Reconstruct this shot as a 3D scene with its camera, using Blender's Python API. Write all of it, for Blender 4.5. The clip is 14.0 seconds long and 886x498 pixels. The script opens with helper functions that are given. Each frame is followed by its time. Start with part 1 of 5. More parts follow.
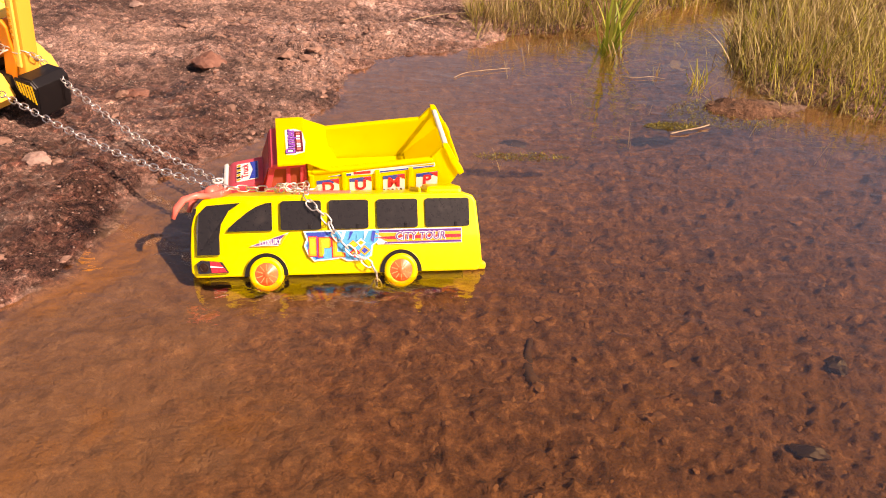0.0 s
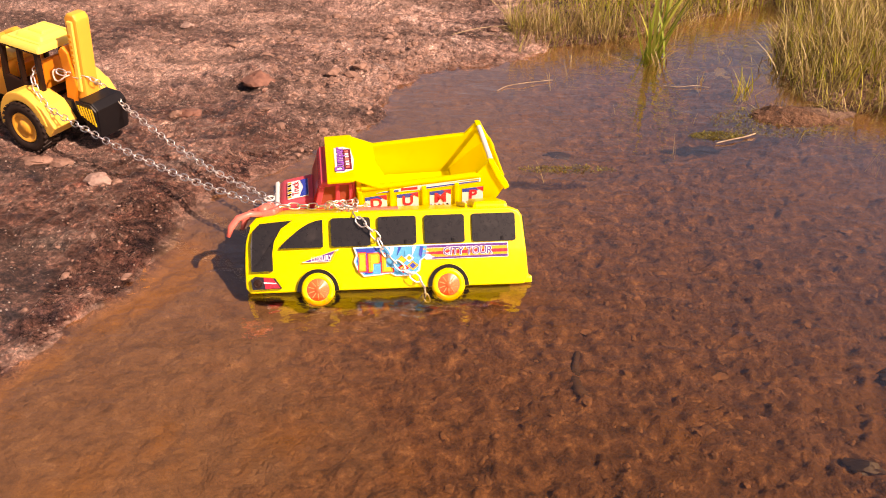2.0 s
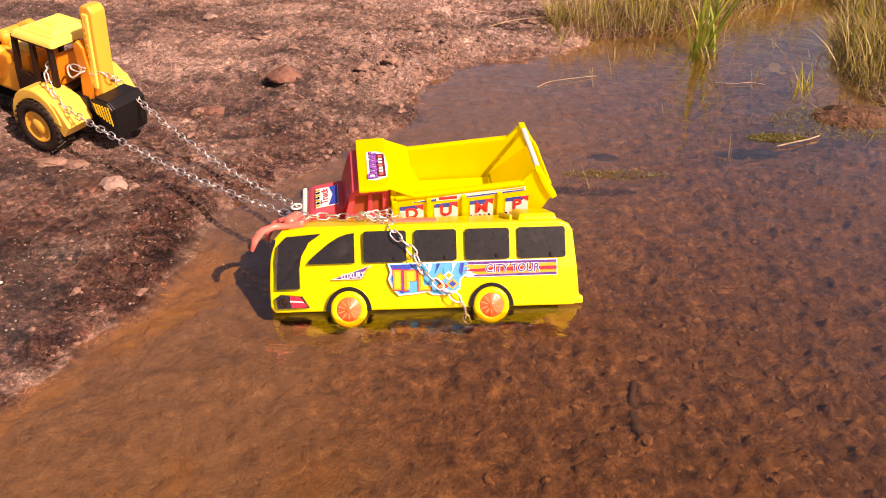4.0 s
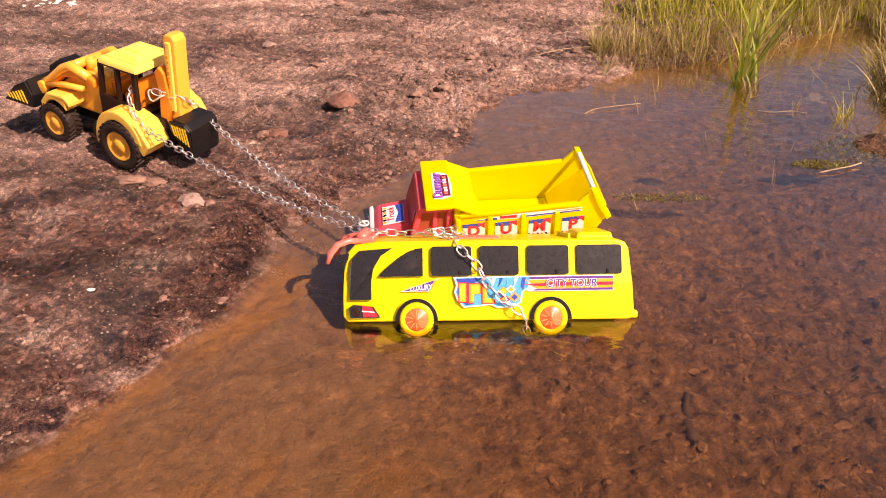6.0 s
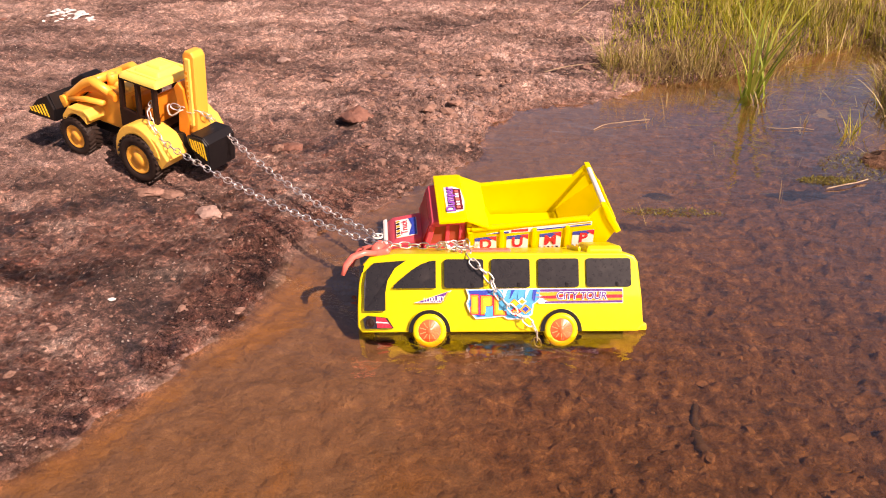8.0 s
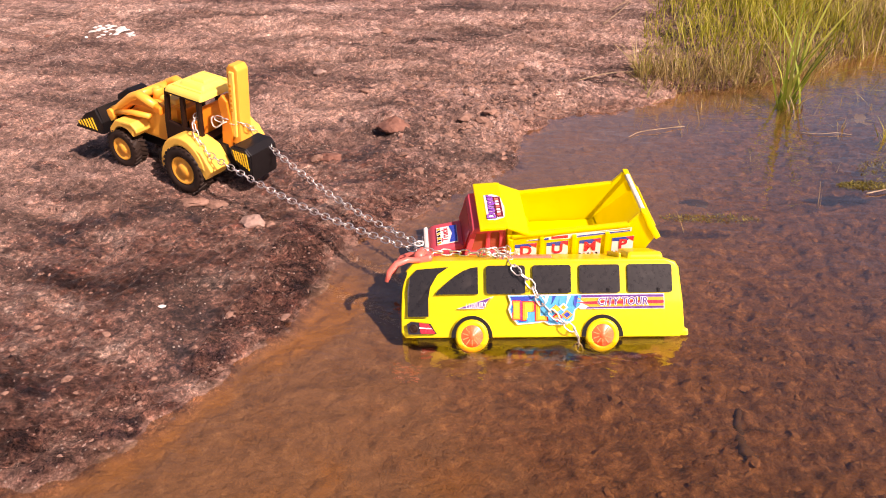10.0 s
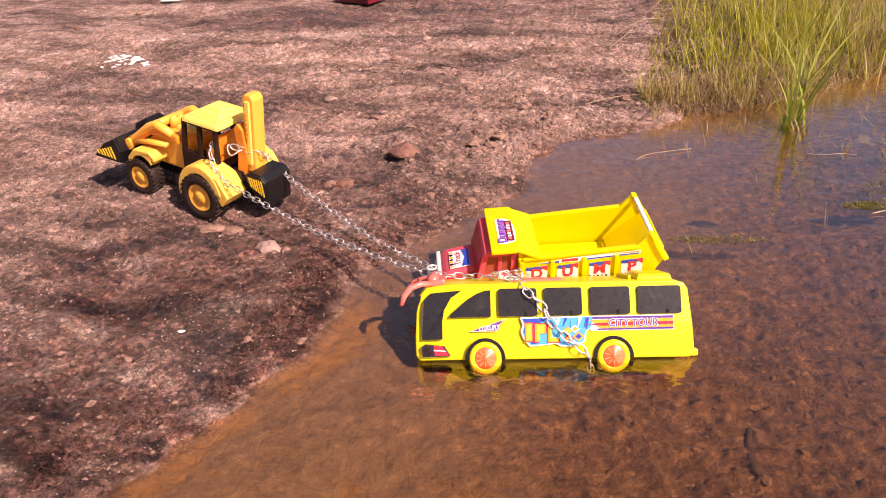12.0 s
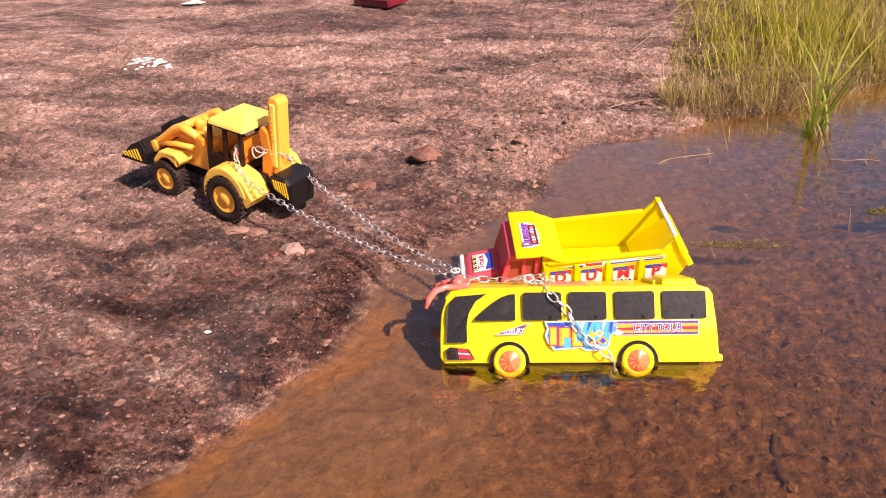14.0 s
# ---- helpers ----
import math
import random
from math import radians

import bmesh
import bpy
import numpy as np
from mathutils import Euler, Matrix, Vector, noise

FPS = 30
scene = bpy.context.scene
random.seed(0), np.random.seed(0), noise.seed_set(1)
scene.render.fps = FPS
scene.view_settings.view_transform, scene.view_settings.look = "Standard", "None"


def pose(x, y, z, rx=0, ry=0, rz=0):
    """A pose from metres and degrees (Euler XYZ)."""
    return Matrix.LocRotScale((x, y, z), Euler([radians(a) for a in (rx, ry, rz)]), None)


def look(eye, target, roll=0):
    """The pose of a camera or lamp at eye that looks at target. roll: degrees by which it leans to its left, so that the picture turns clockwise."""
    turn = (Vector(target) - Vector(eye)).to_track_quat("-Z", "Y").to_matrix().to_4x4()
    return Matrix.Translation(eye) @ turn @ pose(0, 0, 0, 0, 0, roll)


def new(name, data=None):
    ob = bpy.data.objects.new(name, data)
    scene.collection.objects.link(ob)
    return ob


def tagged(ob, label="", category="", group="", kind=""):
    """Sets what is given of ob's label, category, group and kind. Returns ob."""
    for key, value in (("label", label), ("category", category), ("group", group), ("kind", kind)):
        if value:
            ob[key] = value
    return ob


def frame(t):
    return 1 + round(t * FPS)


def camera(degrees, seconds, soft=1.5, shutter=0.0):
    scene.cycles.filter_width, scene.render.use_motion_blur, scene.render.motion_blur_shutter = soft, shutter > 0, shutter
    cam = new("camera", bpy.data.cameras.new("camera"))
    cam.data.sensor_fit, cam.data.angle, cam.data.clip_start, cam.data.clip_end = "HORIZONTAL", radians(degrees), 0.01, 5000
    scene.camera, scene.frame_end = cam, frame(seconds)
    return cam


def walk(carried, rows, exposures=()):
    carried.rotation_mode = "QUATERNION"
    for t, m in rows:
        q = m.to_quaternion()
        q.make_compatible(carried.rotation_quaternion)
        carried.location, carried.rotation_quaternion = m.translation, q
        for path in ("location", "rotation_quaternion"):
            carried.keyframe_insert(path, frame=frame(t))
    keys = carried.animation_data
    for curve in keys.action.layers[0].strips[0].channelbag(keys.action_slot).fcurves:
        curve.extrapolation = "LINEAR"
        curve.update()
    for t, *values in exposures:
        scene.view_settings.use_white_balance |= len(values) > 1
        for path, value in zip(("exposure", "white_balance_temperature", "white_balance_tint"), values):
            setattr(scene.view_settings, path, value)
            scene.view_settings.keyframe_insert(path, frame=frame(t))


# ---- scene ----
cam = camera(59.2, 14.0, soft=1.0)
PATH = [
    (0, (0.087, 0.069, 0.642), (0.128, 1.731, -0.471), 3.0),
    (0.5, (0.08, 0.058, 0.651), (0.084, 1.723, -0.458), 2.3),
    (1, (0.081, 0.062, 0.653), (0.079, 1.729, -0.451), 2.0),
    (1.5, (0.087, 0.067, 0.653), (0.072, 1.737, -0.447), 1.4),
    (2, (0.079, 0.06, 0.661), (0.013, 1.729, -0.44), 0.4),
    (2.2, (0.072, 0.053, 0.662), (-0.016, 1.724, -0.434), 0.0),
    (4.3, (0.041, 0.166, 0.635), (-0.096, 1.814, -0.49), -0.2),
    (4.5, (0.037, 0.156, 0.643), (-0.13, 1.808, -0.472), -0.8),
    (5, (0.038, 0.14, 0.65), (-0.139, 1.794, -0.461), -0.9),
    (5.5, (0.011, 0.119, 0.659), (-0.169, 1.785, -0.433), -0.5),
    (6, (0.0, 0.094, 0.661), (-0.187, 1.774, -0.408), -0.5),
    (6.5, (-0.004, 0.084, 0.663), (-0.192, 1.768, -0.399), -0.5),
    (7, (-0.01, 0.078, 0.667), (-0.198, 1.768, -0.386), -0.2),
    (7.5, (-0.008, 0.075, 0.667), (-0.206, 1.772, -0.372), -0.3),
    (8, (-0.005, 0.073, 0.673), (-0.213, 1.768, -0.367), -0.5),
    (8.2, (-0.002, 0.083, 0.671), (-0.213, 1.779, -0.368), -0.8),
    (10.3, (-0.026, 0.047, 0.684), (-0.31, 1.751, -0.324), -2.0),
    (10.5, (-0.024, 0.043, 0.689), (-0.311, 1.752, -0.308), -2.0),
    (11, (-0.024, 0.036, 0.695), (-0.312, 1.753, -0.288), -2.2),
    (11.5, (-0.021, 0.038, 0.701), (-0.318, 1.76, -0.271), -3.0),
    (12, (-0.029, 0.033, 0.696), (-0.327, 1.756, -0.275), -2.8),
    (12.5, (-0.042, 0.026, 0.699), (-0.344, 1.751, -0.269), -2.4),
    (13, (-0.042, 0.027, 0.702), (-0.357, 1.75, -0.264), -2.7),
    (13.5, (-0.044, 0.028, 0.702), (-0.372, 1.749, -0.263), -2.8),
    (14, (-0.045, 0.026, 0.701), (-0.377, 1.746, -0.263), -2.9),
]
walk(cam, [(t, look(eye, target, roll)) for t, eye, target, roll in PATH], [(0.0, 0.62, 9000, 35), (5.0, 0.56, 8500, 35), (14.0, 0.64, 7300, 34)])

# ---------------------------------------------------------------- light
SUN_TO = Vector((0.86, -0.56, 1.0)).normalized()
world = bpy.data.worlds.new("sky_world")
scene.world = world
world.use_nodes = True
wn = world.node_tree
sky = wn.nodes.new("ShaderNodeTexSky")
sky.sky_type = "NISHITA"
sky.sun_disc = False
sky.sun_elevation = math.asin(SUN_TO.z)
sky.sun_rotation = math.atan2(SUN_TO.x, SUN_TO.y)
sky.dust_density = 2.0
wn.links.new(sky.outputs[0], wn.nodes["Background"].inputs[0])
wn.nodes["Background"].inputs[1].default_value = 0.068
sun_data = bpy.data.lights.new("sun", "SUN")
sun_data.energy, sun_data.angle, sun_data.color = 5.0, radians(0.53), (1.0, 0.92, 0.82)
sun = new("sun", sun_data)
sun.matrix_world = look(SUN_TO * 20, (0, 0, 0))


# ---------------------------------------------------------------- materials
def mat(name):
    m = bpy.data.materials.new(name)
    m.use_nodes = True
    return m, m.node_tree, m.node_tree.nodes["Principled BSDF"]


def node(nt, kind, **values):
    n = nt.nodes.new(kind)
    for key, v in values.items():
        n.inputs[key].default_value = v
    return n


def ramp(nt, fac, stops):
    r = nt.nodes.new("ShaderNodeValToRGB")
    els = r.color_ramp.elements
    while len(els) < len(stops):
        els.new(0.5)
    for e, (p, c) in zip(els, stops):
        e.position, e.color = p, (c[0], c[1], c[2], 1)
    nt.links.new(fac, r.inputs[0])
    return r.outputs[0]


def mixc(nt, fac, a, b, mode="MIX"):
    m = nt.nodes.new("ShaderNodeMix")
    m.data_type, m.blend_type = "RGBA", mode
    for sock, v in ((m.inputs[0], fac), (m.inputs[6], a), (m.inputs[7], b)):
        if isinstance(v, (int, float)):
            sock.default_value = v
        elif isinstance(v, tuple):
            sock.default_value = (*v, 1)
        else:
            nt.links.new(v, sock)
    return m.outputs[2]


def math_node(nt, op, a, b=0.0, clamp=False):
    m = nt.nodes.new("ShaderNodeMath")
    m.operation, m.use_clamp = op, clamp
    for sock, v in ((m.inputs[0], a), (m.inputs[1], b)):
        if isinstance(v, (int, float)):
            sock.default_value = v
        else:
            nt.links.new(v, sock)
    return m.outputs[0]


def noise_tex(nt, scale, detail=6.0, rough=0.6, coords="Object", distortion=0.0, stretch=None):
    tc = nt.nodes.new("ShaderNodeTexCoord")
    n = node(nt, "ShaderNodeTexNoise", Scale=scale, Detail=detail, Roughness=rough, Distortion=distortion)
    src = tc.outputs[coords]
    if stretch:
        mp = nt.nodes.new("ShaderNodeMapping")
        mp.inputs["Scale"].default_value = stretch
        nt.links.new(src, mp.inputs[0])
        src = mp.outputs[0]
    nt.links.new(src, n.inputs["Vector"])
    return n.outputs[0]


def bump(nt, bsdf, height, strength, distance):
    b = node(nt, "ShaderNodeBump", Strength=strength, Distance=distance)
    nt.links.new(height, b.inputs["Height"])
    nt.links.new(b.outputs[0], bsdf.inputs["Normal"])
    return b


def plastic(name, color, dirt=0.25, rough=0.33, grime=(0.16, 0.10, 0.06), spec=0.5, thin=0.0):
    """Moulded toy plastic: a little uneven in colour, scuffed, with thin dried mud in patches."""
    m, nt, bs = mat(name)
    big = noise_tex(nt, 9, 4, 0.6)
    fine = noise_tex(nt, 160, 3, 0.6)
    tone = mixc(nt, math_node(nt, "MULTIPLY", big, 0.35), color, tuple(c * 0.82 for c in color))
    patch = math_node(nt, "MULTIPLY", noise_tex(nt, 34, 8, 0.75), 1.0)
    mask = ramp(nt, patch, [(0.56, (0, 0, 0)), (0.80, (1, 1, 1))])
    tone = mixc(nt, math_node(nt, "MULTIPLY", mask, dirt), tone, grime)
    nt.links.new(tone, bs.inputs["Base Color"])
    r = math_node(nt, "ADD", math_node(nt, "MULTIPLY", fine, 0.18), rough - 0.08)
    nt.links.new(math_node(nt, "ADD", r, math_node(nt, "MULTIPLY", mask, 0.2 * dirt)), bs.inputs["Roughness"])
    bs.inputs["Specular IOR Level"].default_value = spec
    bump(nt, bs, fine, 0.06, 0.0006)
    if thin:
        # thin moulded shells let some light through
        tl = nt.nodes.new("ShaderNodeBsdfTranslucent")
        nt.links.new(tone, tl.inputs[0])
        mx = nt.nodes.new("ShaderNodeMixShader")
        mx.inputs[0].default_value = thin
        nt.links.new(bs.outputs[0], mx.inputs[1])
        nt.links.new(tl.outputs[0], mx.inputs[2])
        nt.links.new(mx.outputs[0], nt.nodes["Material Output"].inputs["Surface"])
    return m


M_BUS = plastic("bus_yellow_plastic", (0.90, 0.745, 0.010), 0.14, thin=0.16)
M_TRUCK = plastic("truck_yellow_plastic", (0.93, 0.80, 0.006), 0.05, thin=0.42)
M_RED = plastic("red_plastic", (0.95, 0.14, 0.19), 0.06, thin=0.42)
M_PANE = plastic("amber_red_window_plastic", (0.62, 0.14, 0.085), 0.12, thin=0.45)
M_PINK = plastic("coral_plastic", (0.80, 0.17, 0.13), 0.15)
M_REDW = plastic("dark_red_plastic_pane", (0.48, 0.020, 0.030), 0.15)
M_ORANGE2 = plastic("pale_orange_plastic", (0.88, 0.26, 0.10), 0.15)
M_ORANGE = plastic("orange_hub_plastic", (0.85, 0.14, 0.045), 0.15)
M_GREEN = plastic("green_plastic", (0.012, 0.30, 0.075), 0.25)
M_WHITE = plastic("white_plastic", (0.78, 0.76, 0.72), 0.25)
M_BHY = plastic("digger_orange_yellow_plastic", (0.92, 0.42, 0.055), 0.22)
M_BHROOF = plastic("digger_pale_yellow_plastic", (0.92, 0.67, 0.13), 0.12)
M_BHF = plastic("digger_fender_plastic", (0.92, 0.53, 0.09), 0.15)
M_BHO = plastic("digger_orange_plastic", (0.80, 0.25, 0.02), 0.2)
M_BLACK = plastic("black_plastic", (0.008, 0.007, 0.008), 0.15, 0.40, (0.08, 0.055, 0.045), 0.3)
M_CAB = plastic("dark_brown_plastic", (0.020, 0.008, 0.005), 0.2, 0.45, (0.11, 0.06, 0.04), 0.25)
M_TYRE = plastic("brown_black_tyre_plastic", (0.028, 0.017, 0.013), 0.5, 0.55, (0.13, 0.075, 0.05), 0.25)
M_WINDOW = plastic("dusty_black_window", (0.013, 0.012, 0.013), 0.30, 0.28, (0.11, 0.09, 0.08))
M_DECALW = plastic("sticker_white", (0.80, 0.79, 0.78), 0.12, 0.25)
M_DECALB = plastic("sticker_blue", (0.03, 0.06, 0.38), 0.10, 0.25)
M_DECALC = plastic("sticker_cyan", (0.05, 0.36, 0.62), 0.12, 0.25)
M_DECALR = plastic("sticker_red", (0.62, 0.03, 0.05), 0.08, 0.25)
M_DECALP = plastic("sticker_purple", (0.12, 0.04, 0.24), 0.10, 0.25)
M_DECALO = plastic("sticker_orange", (0.85, 0.35, 0.03), 0.10, 0.25)
M_DECALY = plastic("sticker_yellow", (0.90, 0.58, 0.04), 0.10, 0.25)
M_DECALV = plastic("sticker_violet", (0.34, 0.10, 0.55), 0.10, 0.25)
M_DECALM = plastic("sticker_maroon", (0.16, 0.02, 0.03), 0.10, 0.25)
M_DECALK = plastic("sticker_black", (0.02, 0.018, 0.025), 0.10, 0.25)
M_SANDAL = plastic("dark_red_plastic", (0.16, 0.010, 0.025), 0.2, 0.35)


def make_steel():
    m, nt, bs = mat("chain_steel")
    bs.inputs["Metallic"].default_value = 1.0
    tone = ramp(nt, noise_tex(nt, 300, 4), [(0.3, (0.88, 0.87, 0.86)), (0.8, (0.70, 0.66, 0.62))])
    nt.links.new(tone, bs.inputs["Base Color"])
    bs.inputs["Roughness"].default_value = 0.42
    return m


M_STEEL = make_steel()


def make_ground():
    m, nt, bs = mat("mud_rock_ground")
    at = nt.nodes.new("ShaderNodeAttribute")
    at.attribute_name = "wet"
    wet = at.outputs["Fac"]
    at2 = nt.nodes.new("ShaderNodeAttribute")
    at2.attribute_name = "dark"
    dark = at2.outputs["Fac"]
    at3 = nt.nodes.new("ShaderNodeAttribute")
    at3.attribute_name = "bed"
    bed = at3.outputs["Fac"]
    at4 = nt.nodes.new("ShaderNodeAttribute")
    at4.attribute_name = "muck"
    muck = at4.outputs["Fac"]
    at5 = nt.nodes.new("ShaderNodeAttribute")
    at5.attribute_name = "amber"
    amber = at5.outputs["Fac"]
    n_big = noise_tex(nt, 2.2, 6, 0.62, distortion=0.6)
    n_mid = noise_tex(nt, 14, 9, 0.72, distortion=0.15)
    n_fine = noise_tex(nt, 85, 9, 0.75)
    n_grit = noise_tex(nt, 420, 4, 0.7)
    streak = noise_tex(nt, 7, 9, 0.72, distortion=0.35, stretch=(0.6, 1.8, 1))
    dry = ramp(nt, n_mid, [(0.30, (0.19, 0.108, 0.080)), (0.43, (0.36, 0.218, 0.170)), (0.54, (0.49, 0.315, 0.255)), (0.70, (0.68, 0.50, 0.43))])
    grey = ramp(nt, streak, [(0.34, (0.070, 0.040, 0.036)), (0.45, (0.20, 0.115, 0.095)), (0.53, (0.42, 0.265, 0.22)), (0.68, (0.66, 0.49, 0.43))])
    col = mixc(nt, ramp(nt, n_big, [(0.42, (0, 0, 0)), (0.58, (1, 1, 1))]), dry, grey)
    flake = ramp(nt, n_fine, [(0.36, (0.16, 0.14, 0.14)), (0.44, (0.80, 0.79, 0.79)), (0.56, (1.10, 1.10, 1.10)), (0.63, (1.75, 1.72, 1.7))])
    col = mixc(nt, 0.55, col, flake, "MULTIPLY")
    # weathered purple-brown rock
    n_patch = noise_tex(nt, 11, 12, 0.78, distortion=0.15, stretch=(0.8, 1.4, 1))
    rock = ramp(nt, n_patch, [(0.36, (0.050, 0.034, 0.040)), (0.43, (0.120, 0.070, 0.062)), (0.48, (0.22, 0.118, 0.092)), (0.55, (0.29, 0.175, 0.140)), (0.63, (0.52, 0.38, 0.32))])
    rock = mixc(nt, ramp(nt, noise_tex(nt, 19, 6, 0.7, distortion=0.2), [(0.56, (0, 0, 0)), (0.64, (0.5, 0.5, 0.5))]), rock, (0.20, 0.075, 0.055))
    rock = mixc(nt, 0.85, rock, ramp(nt, n_fine, [(0.36, (0.16, 0.14, 0.14)), (0.45, (0.75, 0.74, 0.74)), (0.55, (1.15, 1.12, 1.1)), (0.64, (2.3, 2.2, 2.1))]), "MULTIPLY")
    dk = math_node(nt, "ADD", math_node(nt, "ADD", dark, math_node(nt, "MULTIPLY", math_node(nt, "SUBTRACT", n_mid, 0.5), 1.8)), math_node(nt, "MULTIPLY", math_node(nt, "SUBTRACT", streak, 0.5), 1.6))
    col = mixc(nt, ramp(nt, dk, [(0.30, (0, 0, 0)), (0.52, (1, 1, 1))]), col, rock)
    # pond bed: silt with algae and darker clods
    n_bed = noise_tex(nt, 42, 9, 0.72, distortion=0.15)
    calm = ramp(nt, n_bed, [(0.32, (0.140, 0.087, 0.062)), (0.46, (0.205, 0.130, 0.093)), (0.56, (0.230, 0.149, 0.107)), (0.70, (0.35, 0.235, 0.168))])
    lumpy = ramp(nt, n_bed, [(0.34, (0.050, 0.022, 0.012)), (0.44, (0.165, 0.081, 0.044)), (0.54, (0.255, 0.133, 0.074)), (0.68, (0.52, 0.30, 0.17))])
    rim = math_node(nt, "ADD", muck, math_node(nt, "MULTIPLY", math_node(nt, "SUBTRACT", n_mid, 0.5), 1.2))
    silt = mixc(nt, ramp(nt, rim, [(0.10, (0, 0, 0)), (0.55, (1, 1, 1))]), calm, lumpy)
    algae = mixc(nt, ramp(nt, noise_tex(nt, 5.5, 6, 0.65), [(0.54, (0, 0, 0)), (0.66, (0.75, 0.75, 0.75))]), silt, mixc(nt, 0.5, (0.34, 0.165, 0.02), silt))
    film = math_node(nt, "ADD", amber, math_node(nt, "MULTIPLY", math_node(nt, "SUBTRACT", n_mid, 0.5), 1.5))
    algae = mixc(nt, ramp(nt, film, [(0.25, (0, 0, 0)), (0.60, (0.8, 0.8, 0.8))]), algae, mixc(nt, 0.6, algae, (0.42, 0.21, 0.022)))
    algae = mixc(nt, math_node(nt, "MULTIPLY", muck, 0.8), algae, mixc(nt, 1.0, algae, (0.72, 0.68, 0.64), "MULTIPLY"))
    # worn sheets of crust, pale where dry and dark where they have flaked off
    sheet = noise_tex(nt, 4.2, 9, 0.68, distortion=0.25, stretch=(0.55, 1.7, 1))
    col = mixc(nt, 0.9, col, ramp(nt, sheet, [(0.41, (0.40, 0.37, 0.36)), (0.46, (0.76, 0.75, 0.75)), (0.51, (1.0, 1.01, 1.02)), (0.56, (1.26, 1.28, 1.29)), (0.66, (1.40, 1.44, 1.46))]), "MULTIPLY")
    # grains and small chips, each of its own tone
    tcg = nt.nodes.new("ShaderNodeTexCoord")
    grain_h = None
    for scale, amount in ((46.0, 0.30), (130.0, 0.42), (330.0, 0.45)):
        vg = node(nt, "ShaderNodeTexVoronoi", Scale=scale)
        nt.links.new(tcg.outputs["Object"], vg.inputs["Vector"])
        tone = ramp(nt, vg.outputs["Color"], [(0.15, (0.42, 0.40, 0.39)), (0.45, (0.95, 0.95, 0.95)), (0.70, (1.15, 1.13, 1.12)), (0.92, (2.3, 2.2, 2.1))])
        col = mixc(nt, amount, col, tone, "MULTIPLY")
        gh = math_node(nt, "MULTIPLY", math_node(nt, "SUBTRACT", 0.7, vg.outputs["Distance"]), 55.0 / scale)
        grain_h = gh if grain_h is None else math_node(nt, "ADD", grain_h, gh)
    # sparse glints of the wet mud, painted into the colour as pale specks
    vc = node(nt, "ShaderNodeTexVoronoi", Scale=210.0)
    nt.links.new(tcg.outputs["Object"], vc.inputs["Vector"])
    sep = nt.nodes.new("ShaderNodeSeparateColor")
    nt.links.new(vc.outputs["Color"], sep.inputs[0])
    fleck = math_node(nt, "MULTIPLY", ramp(nt, sep.outputs[1], [(0.90, (0, 0, 0)), (0.93, (1, 1, 1))]), ramp(nt, vc.outputs["Distance"], [(0.22, (1, 1, 1)), (0.42, (0, 0, 0))]))
    col = mixc(nt, math_node(nt, "MULTIPLY", fleck, 0.8), col, (0.72, 0.60, 0.52))
    pit = node(nt, "ShaderNodeTexVoronoi", Scale=95.0)
    nt.links.new(tcg.outputs["Object"], pit.inputs["Vector"])
    pits = ramp(nt, pit.outputs["Distance"], [(0.10, (0.30, 0.28, 0.28)), (0.34, (1, 1, 1))])
    pit_gate = ramp(nt, noise_tex(nt, 13, 6, 0.7), [(0.44, (0, 0, 0)), (0.56, (0.8, 0.8, 0.8))])
    col = mixc(nt, pit_gate, col, mixc(nt, 1.0, col, pits, "MULTIPLY"))
    grain_h = math_node(nt, "ADD", grain_h, math_node(nt, "MULTIPLY", mixc(nt, pit_gate, (1, 1, 1), pits), 0.9))
    # hairline cracks in the crust
    tcc = nt.nodes.new("ShaderNodeTexCoord")
    warp = nt.nodes.new("ShaderNodeVectorMath")
    warp.operation = "ADD"
    wn3 = node(nt, "ShaderNodeTexNoise", Scale=18.0, Detail=4.0)
    nt.links.new(tcc.outputs["Object"], wn3.inputs["Vector"])
    sc3 = nt.nodes.new("ShaderNodeVectorMath")
    sc3.operation = "SCALE"
    sc3.inputs["Scale"].default_value = 0.06
    nt.links.new(wn3.outputs["Color"], sc3.inputs[0])
    nt.links.new(tcc.outputs["Object"], warp.inputs[0])
    nt.links.new(sc3.outputs[0], warp.inputs[1])
    crack_h = None
    for scale in (21.0, 58.0):
        vo = node(nt, "ShaderNodeTexVoronoi", Scale=scale)
        vo.feature = "DISTANCE_TO_EDGE"
        nt.links.new(warp.outputs[0], vo.inputs["Vector"])
        line = ramp(nt, vo.outputs["Distance"], [(0.0, (0.25, 0.23, 0.23)), (0.045, (1, 1, 1))])
        gate = ramp(nt, noise_tex(nt, 5.0 + scale * 0.05, 4, 0.6), [(0.46, (0, 0, 0)), (0.56, (0.55, 0.55, 0.55))])
        col = mixc(nt, gate, col, mixc(nt, 1.0, col, line, "MULTIPLY"))
        crack_h = line if crack_h is None else mixc(nt, 1.0, crack_h, line, "MULTIPLY")
    col = mixc(nt, bed, col, algae)
    wetcol = mixc(nt, math_node(nt, "MULTIPLY", wet, 0.45), col, mixc(nt, 1.0, col, (0.50, 0.40, 0.36), "MULTIPLY"))
    grit = ramp(nt, n_grit, [(0.34, (0.55, 0.53, 0.52)), (0.55, (1, 1, 1)), (0.68, (1.5, 1.46, 1.42))])
    nt.links.new(mixc(nt, math_node(nt, "SUBTRACT", 0.9, math_node(nt, "MULTIPLY", bed, 0.6)), wetcol, grit, "MULTIPLY"), bs.inputs["Base Color"])
